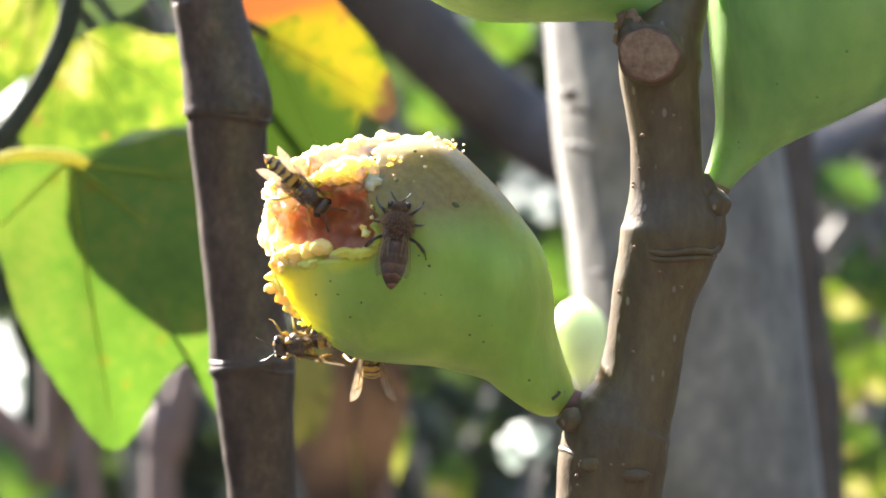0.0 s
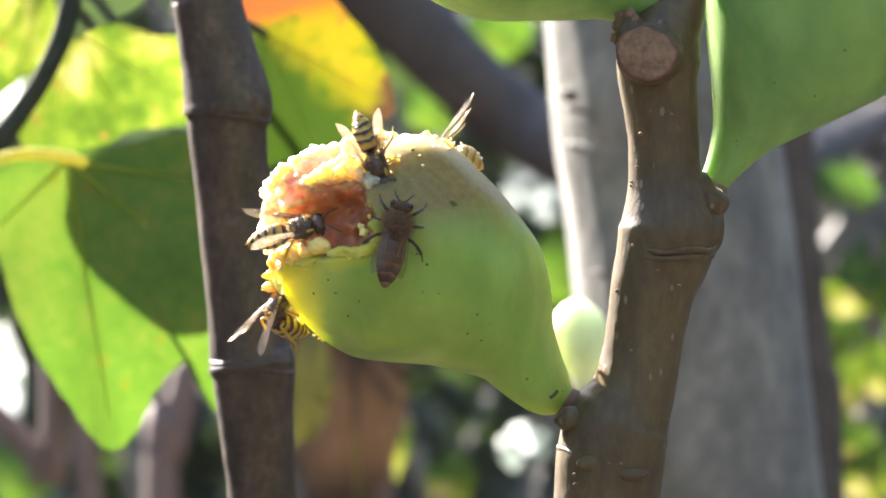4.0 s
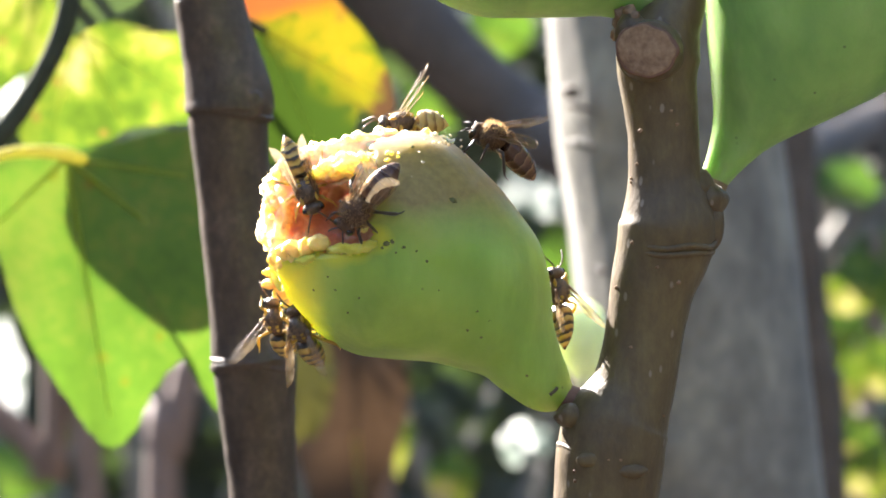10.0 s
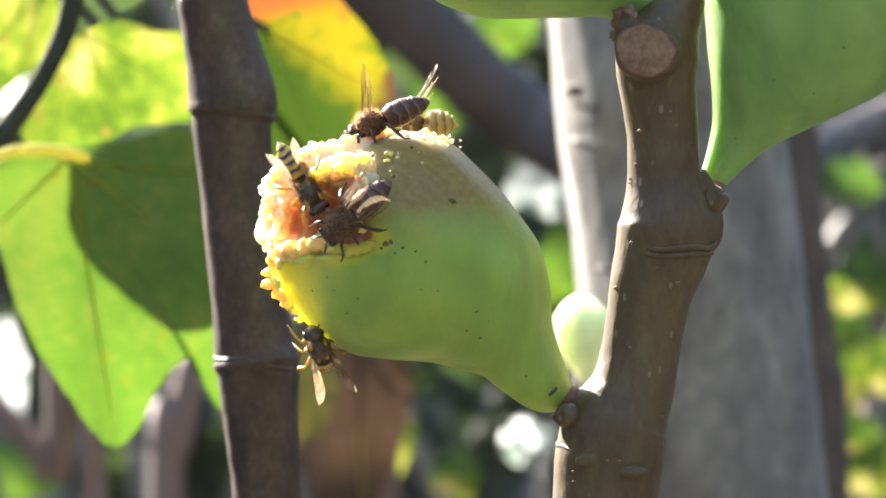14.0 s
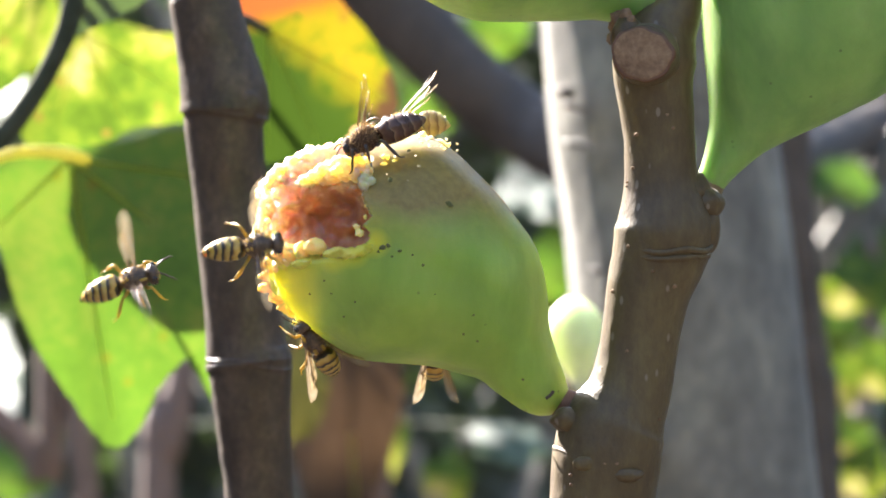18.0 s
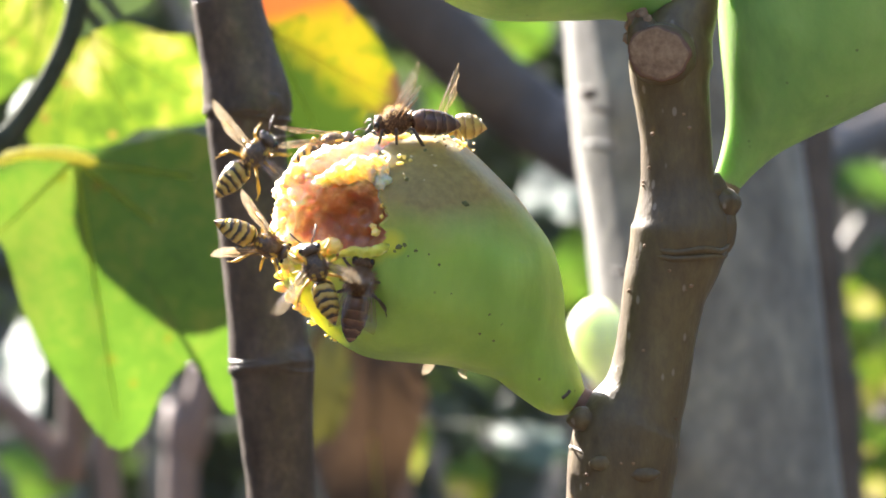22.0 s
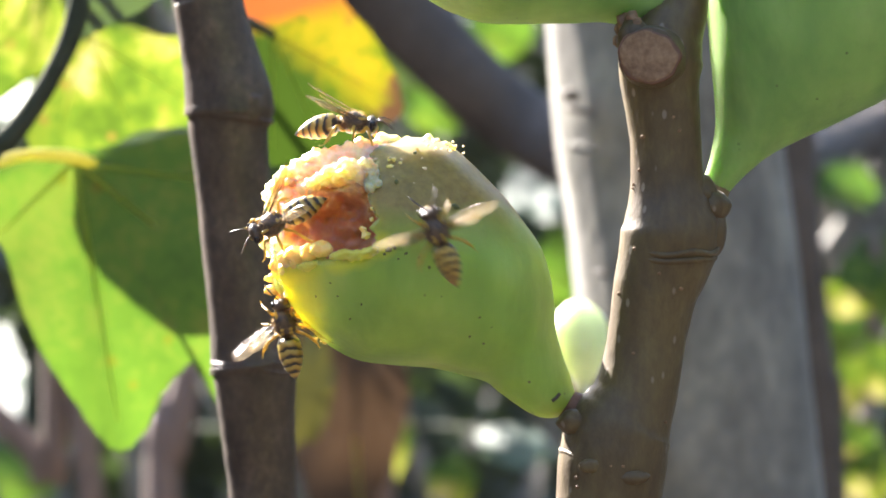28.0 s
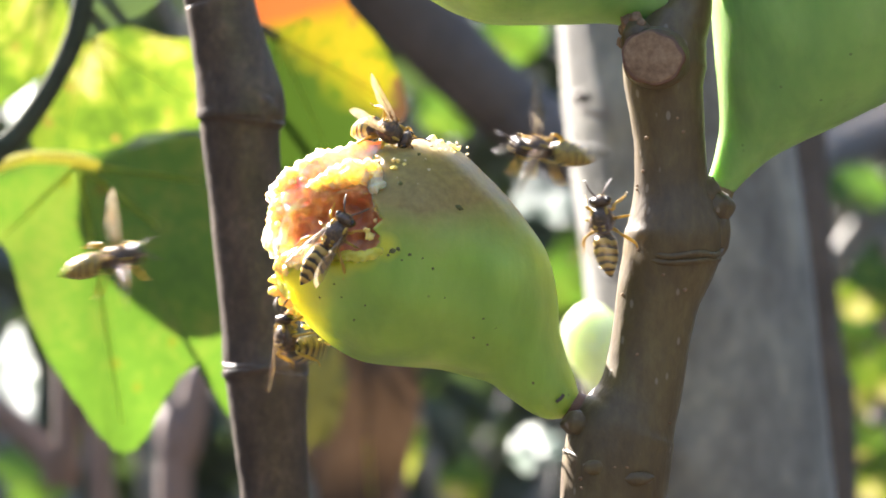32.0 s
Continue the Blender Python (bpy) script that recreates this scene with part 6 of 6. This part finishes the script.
    insect(wasp, "wasp creeping behind the neck of the fig", (
        (0, 830, 470, 110, 180, 0, 0.02, 0, 10, 165, 16), (6.6, 860, 520, 110, 180, 0, 0.02, 0, 10, 165, 16), (7.2, 940, 560, 120, 0, 0, 0.018, 0, 10, 165, 16), (7.5, 1022, 622, 122, 0, 0, 0.006, 0, 10, 165, 16), (8, 1052, 615, 125, 0, 0, 0.006, 0, 40, 165, 10),) + (
        (9, 1007, 584, 112, -40, 0, 0.004, 0, 0, 160, 20), (9.5, 1008, 575, 116, -20, 0, 0.005, 0, 10, 165, 16), (10, 994, 546, 100, -40, 0, 0.007, 0, 0, 152, 20), (10.5, 998, 565, 160, 0, 0, 0.009, 0, 10, 165, 16), (11, 990, 578, 180, 0, 0, 0.012, 0, 78, 158, 8),) + (
        (12, 905, 552, 182, 0, 0, 0.016, 0, 0, 165, 14), (13.5, 900, 545, 182, 0, 0, 0.018, 0, 0, 165, 14), (16, 900, 545, 182, 0, 0, 0.018, 0, 10, 165, 16), (16.4, 1250, 760, 320, 0, 1, 0.05, 0, 10, 165, 16), (16.8, 1750, 800, 320, 0, 1, 0.05, 0, 10, 165, 16),) + (
        (22.2, 1750, 300, 180, 0, 1, 0, 0, 10, 165, 16), (22.5, 1195, 290, 200, -20, 1, 0, 0, 10, 165, 16), (22.75, 1750, 200, 20, 0, 1, 0, 0, 10, 165, 16), (23.15, 1750, 500, 180, 0, 1, 0, 0, 10, 165, 16), (23.35, 1200, 560, 170, 0, 1, 0, 0, 10, 165, 16),) + (
        (23.5, 808, 500, 62, 0, 1, 0, 0, 10, 165, 16), (24, 931, 515, 138, 0, 0, 0, 0, 10, 165, 14), (24.3, 1000, 470, 120, 0, 1, 0, 0, 10, 165, 16), (24.5, 1008, 440, 100, 0, 1, 0, 0, 10, 165, 16), (25, 984, 388, -45, 55, 0, -0.001, 0, 0, 165, 35),) + (
        (25.5, 955, 490, -112, 40, 0, -0.001, 0, 0, 165, 35), (26, 1150, 700, -60, 0, 1, 0, 0, 10, 165, 16), (26.4, 1750, 900, -60, 0, 1, 0, 0, 10, 165, 16), (27.6, 1600, 700, 160, 0, 1, 0, 0, 10, 165, 16), (27.9, 900, 520, 140, 0, 1, 0, 0, 10, 165, 16),) + (
        (28, 783, 438, 110, 0, 1, 0, 0, 10, 165, 14), (28.5, 690, 372, 160, 0, 0, 0, 0, 10, 165, 14), (29, 657, 364, 178, -20, 0, 0, 0, 0, 160, 10), (29.5, 670, 362, 184, 0, 0, 0, 0, 0, 160, 10), (30, 647, 364, 203, -20, 0, 0, 0, 0, 155, 15),) + (
        (30.5, 670, 362, 165, 0, 0, 0, 0, 0, 155, 15), (31, 625, 311, 130, 0, 0, 0, 0, 0, 172, 8), (31.5, 607, 330, 110, 0, 0, 0, 0, 0, 172, 8), (31.7, 760, 280, 60, 0, 1, 0, 0, 10, 165, 16), (32, 975, 270, 175, -40, 1, 0, 0, 10, 165, 16),))
    insect(wasp, "wasp circling in flight round the fig", (
        (0, -300, 150, 0, 0, 1, 0, 0, 10, 165, 16), (13.3, -100, 0, 0, 0, 1, 0, 0, 10, 165, 16), (13.5, 260, 75, 5, 30, 1, 0, 0, 10, 165, 16), (13.8, 560, -200, 60, 0, 1, 0, 0, 10, 165, 16), (14.4, -300, -250, 180, 0, 1, 0, 0, 10, 165, 16),) + (
        (16.6, -300, 1000, 0, 0, 1, 0, 0, 10, 165, 16), (17.05, 200, 1050, 60, 0, 1, 0, 0, 10, 165, 16), (17.5, 605, 490, 62, 0, 0, 0, 0, 10, 165, 16), (17.75, 740, 1050, 280, 0, 1, 0, 0, 10, 165, 16), (18.3, 1050, 1080, 30, 0, 1, 0, 0, 10, 165, 16),) + (
        (18.5, 890, 812, 100, -30, 1, 0, 0, 10, 165, 16), (18.9, 1200, 1080, 300, 0, 1, 0, 0, 10, 165, 16), (19.6, 1000, 1050, 110, 0, 1, 0, 0, 10, 165, 16), (19.8, 850, 640, 110, 0, 1, 0, 0, 10, 165, 16), (20, 756, 481, 75, 0, 1, 0, 45, 20, 165, 16),) + (
        (20.3, 900, 150, 60, 0, 1, 0, 0, 10, 165, 16), (20.6, 950, -250, 90, 0, 1, 0, 0, 10, 165, 16), (21.5, 600, -250, 250, 0, 1, 0, 0, 10, 165, 16), (21.8, 560, 380, 250, 0, 1, 0, 0, 10, 165, 16), (22, 574, 502, 108, 0, 0, -0.004, 0, 0, 128, 15),) + (
        (22.5, 500, 505, 130, 0, 0, 0, 0, 10, 165, 16), (23, 490, 340, -15, 30, 0, -0.004, 0, 40, 165, 10), (23.3, 430, 480, 250, 0, 1, 0, 0, 10, 165, 16), (23.5, 470, 588, 60, 0, 1, 0, 0, 10, 165, 16), (23.8, 560, 900, 270, 0, 1, 0, 0, 10, 165, 16),) + (
        (24.2, 700, 1000, 0, 0, 1, 0, 0, 10, 165, 16), (24.5, 940, 760, 20, 0, 1, 0, 0, 10, 165, 16), (25, 1100, 1150, 300, 0, 1, 0, 0, 10, 165, 16), (26.5, -300, 1200, 180, 0, 1, 0, 0, 10, 165, 16), (28.2, -200, 800, 0, 0, 1, 0, 0, 10, 165, 16),) + (
        (28.5, 72, 735, 5, 30, 1, 0, 0, 10, 165, 16), (28.8, -150, 500, 160, 0, 1, 0, 0, 10, 165, 16), (31.6, -250, 480, 0, 0, 1, 0, 0, 10, 165, 16), (32, 195, 462, 12, 30, 1, 0, 0, 10, 165, 16),))
    insect(wasp, "wasp hovering before the leaves", (
        (0, -300, 1100, 0, 0, 1, 0, 0, 10, 165, 16), (2.6, 0, 1000, 40, 0, 1, 0, 0, 10, 165, 16), (3, 352, 672, 30, 20, 1, 0, 0, 10, 165, 16), (3.4, 440, 545, 40, 0, 1, 0, 0, 10, 165, 16), (4, 200, 950, 240, 0, 1, 0, 0, 10, 165, 16),) + (
        (5.5, -250, 700, 0, 0, 1, 0, 0, 10, 165, 16), (6.2, 0, 600, 20, 0, 1, 0, 0, 10, 165, 16), (6.5, 345, 520, 30, 20, 1, 0, 0, 10, 165, 16), (6.9, -150, 560, 170, 0, 1, 0, 0, 10, 165, 16), (12.4, -150, 50, 0, 0, 1, 0, 0, 10, 165, 16),) + (
        (12.7, 400, 90, 340, 30, 1, 0, 0, 10, 165, 16), (13, 650, 238, 15, 50, 1, 0, 0, 10, 165, 16), (13.3, 660, -150, 90, 0, 1, 0, 0, 10, 165, 16), (15, -300, -100, 180, 0, 1, 0, 0, 10, 165, 16), (17.7, -200, 450, 0, 0, 1, 0, 0, 10, 165, 16),) + (
        (18, 225, 500, 15, 30, 1, 0, 0, 10, 165, 16), (18.3, -180, 560, 180, 0, 1, 0, 0, 10, 165, 16), (18.7, -200, 500, 0, 0, 1, 0, 0, 10, 165, 16), (19, 200, 540, 10, 40, 1, 0, 0, 10, 165, 16), (19.4, -200, 620, 190, 0, 1, 0, 0, 10, 165, 16),) + (
        (21.2, -100, 420, 0, 0, 1, 0, 0, 10, 165, 16), (21.5, 290, 330, 40, 20, 1, 0, 0, 10, 165, 16), (22, 441, 299, 45, 10, 1, 0, 0, 10, 165, 14), (22.3, 250, 150, 150, 0, 1, 0, 0, 10, 165, 16), (22.6, -200, 100, 180, 0, 1, 0, 0, 10, 165, 16),) + (
        (25, -300, -500, 90, 0, 1, 0, 0, 10, 165, 16), (27, 1900, -500, 0, 0, 1, 0, 0, 10, 165, 16), (30, 1900, 380, 180, 0, 1, 0, 0, 10, 165, 16), (30.5, 1450, 468, 175, -50, 1, 0, 0, 10, 165, 16), (30.8, 1180, 420, 165, -30, 1, 0, 0, 10, 165, 16),) + (
        (31, 1106, 399, 166, -35, 0, 0.007, 0, 10, 168, 10), (31.2, 1040, 380, 150, 0, 1, 0, 0, 10, 165, 16), (31.5, 968, 392, 118, -30, 0, -0.001, 0, 10, 165, 16), (31.8, 1020, 410, 100, 0, 1, 0, 0, 10, 165, 16), (32, 1066, 420, 95, 20, 0, -0.004, 0, 10, 165, 16),))
    insect(wasp, "wasp flying past the twig", (
        (0, 1850, 200, 180, 0, 1, 0, 0, 10, 165, 16), (1.2, 1650, 200, 180, 0, 1, 0, 0, 10, 165, 16), (1.5, 1065, 305, 190, -20, 1, 0, 0, 10, 165, 16), (1.9, 1350, -200, 60, 0, 1, 0, 0, 10, 165, 16), (19.5, 1300, -250, 250, 0, 1, 0, 0, 10, 165, 16),) + (
        (20, 1092, 388, 200, -30, 1, 0, 0, 10, 165, 16), (20.5, 1540, 450, 340, 30, 1, 0, 0, 10, 165, 16), (20.8, 1850, 500, 340, 0, 1, 0, 0, 10, 165, 16), (23.6, 1850, 500, 180, 0, 1, 0, 0, 10, 165, 16), (24, 1328, 546, 142, -30, 1, 0, 20, 25, 165, 16),) + (
        (24.3, 1550, 1000, 300, 0, 1, 0, 0, 10, 165, 16), (25, 1900, 1000, 0, 0, 1, 0, 0, 10, 165, 16), (32, 1900, 1000, 0, 0, 1, 0, 0, 10, 165, 16),))
    for m in (wasp, bee, pale):
        for o in (*m.children_recursive, m):
            bpy.data.objects.remove(o)


build_insects()


def insect_motion():
    tenths = [i / 10 for i in range(321)]
    for thing_, keys in FLIGHTS:
        rows, air = [], []
        for s in tenths:
            p, q, fly, joint = fly_state(keys, s)
            du, dv = fig_sway(s)
            w = at(p.x + du, p.y + dv)
            w.y += p.z
            rows.append((s, Matrix.Translation(w) @ q.to_matrix().to_4x4()))
            near = -200 < p.x + du < 1770 and -150 < p.y + dv < 1030
            air.append((s, fly if near else 2.0 * fly, tuple(round(x, 2) for x in joint)))
        # leave out the rows in which it sits or waits unmoved
        kept = [r for i, r in enumerate(rows) if i % 5 == 0 or i in (0, len(rows) - 1) or (rows[i - 1][1].translation - r[1].translation).length > 0.0008 or (rows[i + 1][1].translation - r[1].translation).length > 0.0008]
        walk(thing_, kept)
        # the wings beat while it flies nearby; at rest they and the abdomen take the pose of the moment
        beat = []
        for s, fly, joint in air:
            beat += [(s + k / 30, fly, joint) for k in range(3 if fly == 1.0 and s < 32 else 1)]
        for piece in thing_.children:
            if "root" not in piece:
                continue
            root, side = piece["root"], piece["side"]
            prows, last = [], None
            for i, (s, fly, (bend, fold, lift)) in enumerate(beat):
                if not side:
                    state = (bend,)
                elif fly > 1.5:
                    state = (1.0, 5.0, 165.0, 16.0)
                elif fly > 0.5:
                    state = (1.0, (8.0, 74.0, 8.0, -58.0)[(frame(s) - 1) % 4], 165.0, 16.0)
                else:
                    state = (0.0, 0.0, fold, lift)
                if state != last or i == len(beat) - 1:
                    place = (lambda st: wing_pose(root, side, *st)) if side else (lambda st: abdomen_pose(root, *st))
                    if last is not None and i and prows[-1][0] < beat[i - 1][0]:
                        prows.append((beat[i - 1][0], place(last)))
                    prows.append((s, place(state)))
                last = state
            walk(piece, prows)


def motions():
    for t in SWAYS:
        base = t.location.copy()
        walk(t, [(s, Matrix.Translation(base + Vector((fig_sway(s)[0] * S, 0, -fig_sway(s)[1] * S)))) for s in STEPS])
    for t, d in LEAVES:
        base = t.location.copy()
        walk(t, [(s, Matrix.Translation(base + Vector((leaf_sway(s) * S * d / D, 0, 0)))) for s in STEPS])
    # the glossy leaf turns its shine away in the breeze and back
    for t in TURNING:
        base = Matrix.Translation(t.location)
        walk(t, [(s, base @ Matrix.Rotation(radians(a), 4, "Z")) for s, a in GLINT])
    insect_motion()


motions()
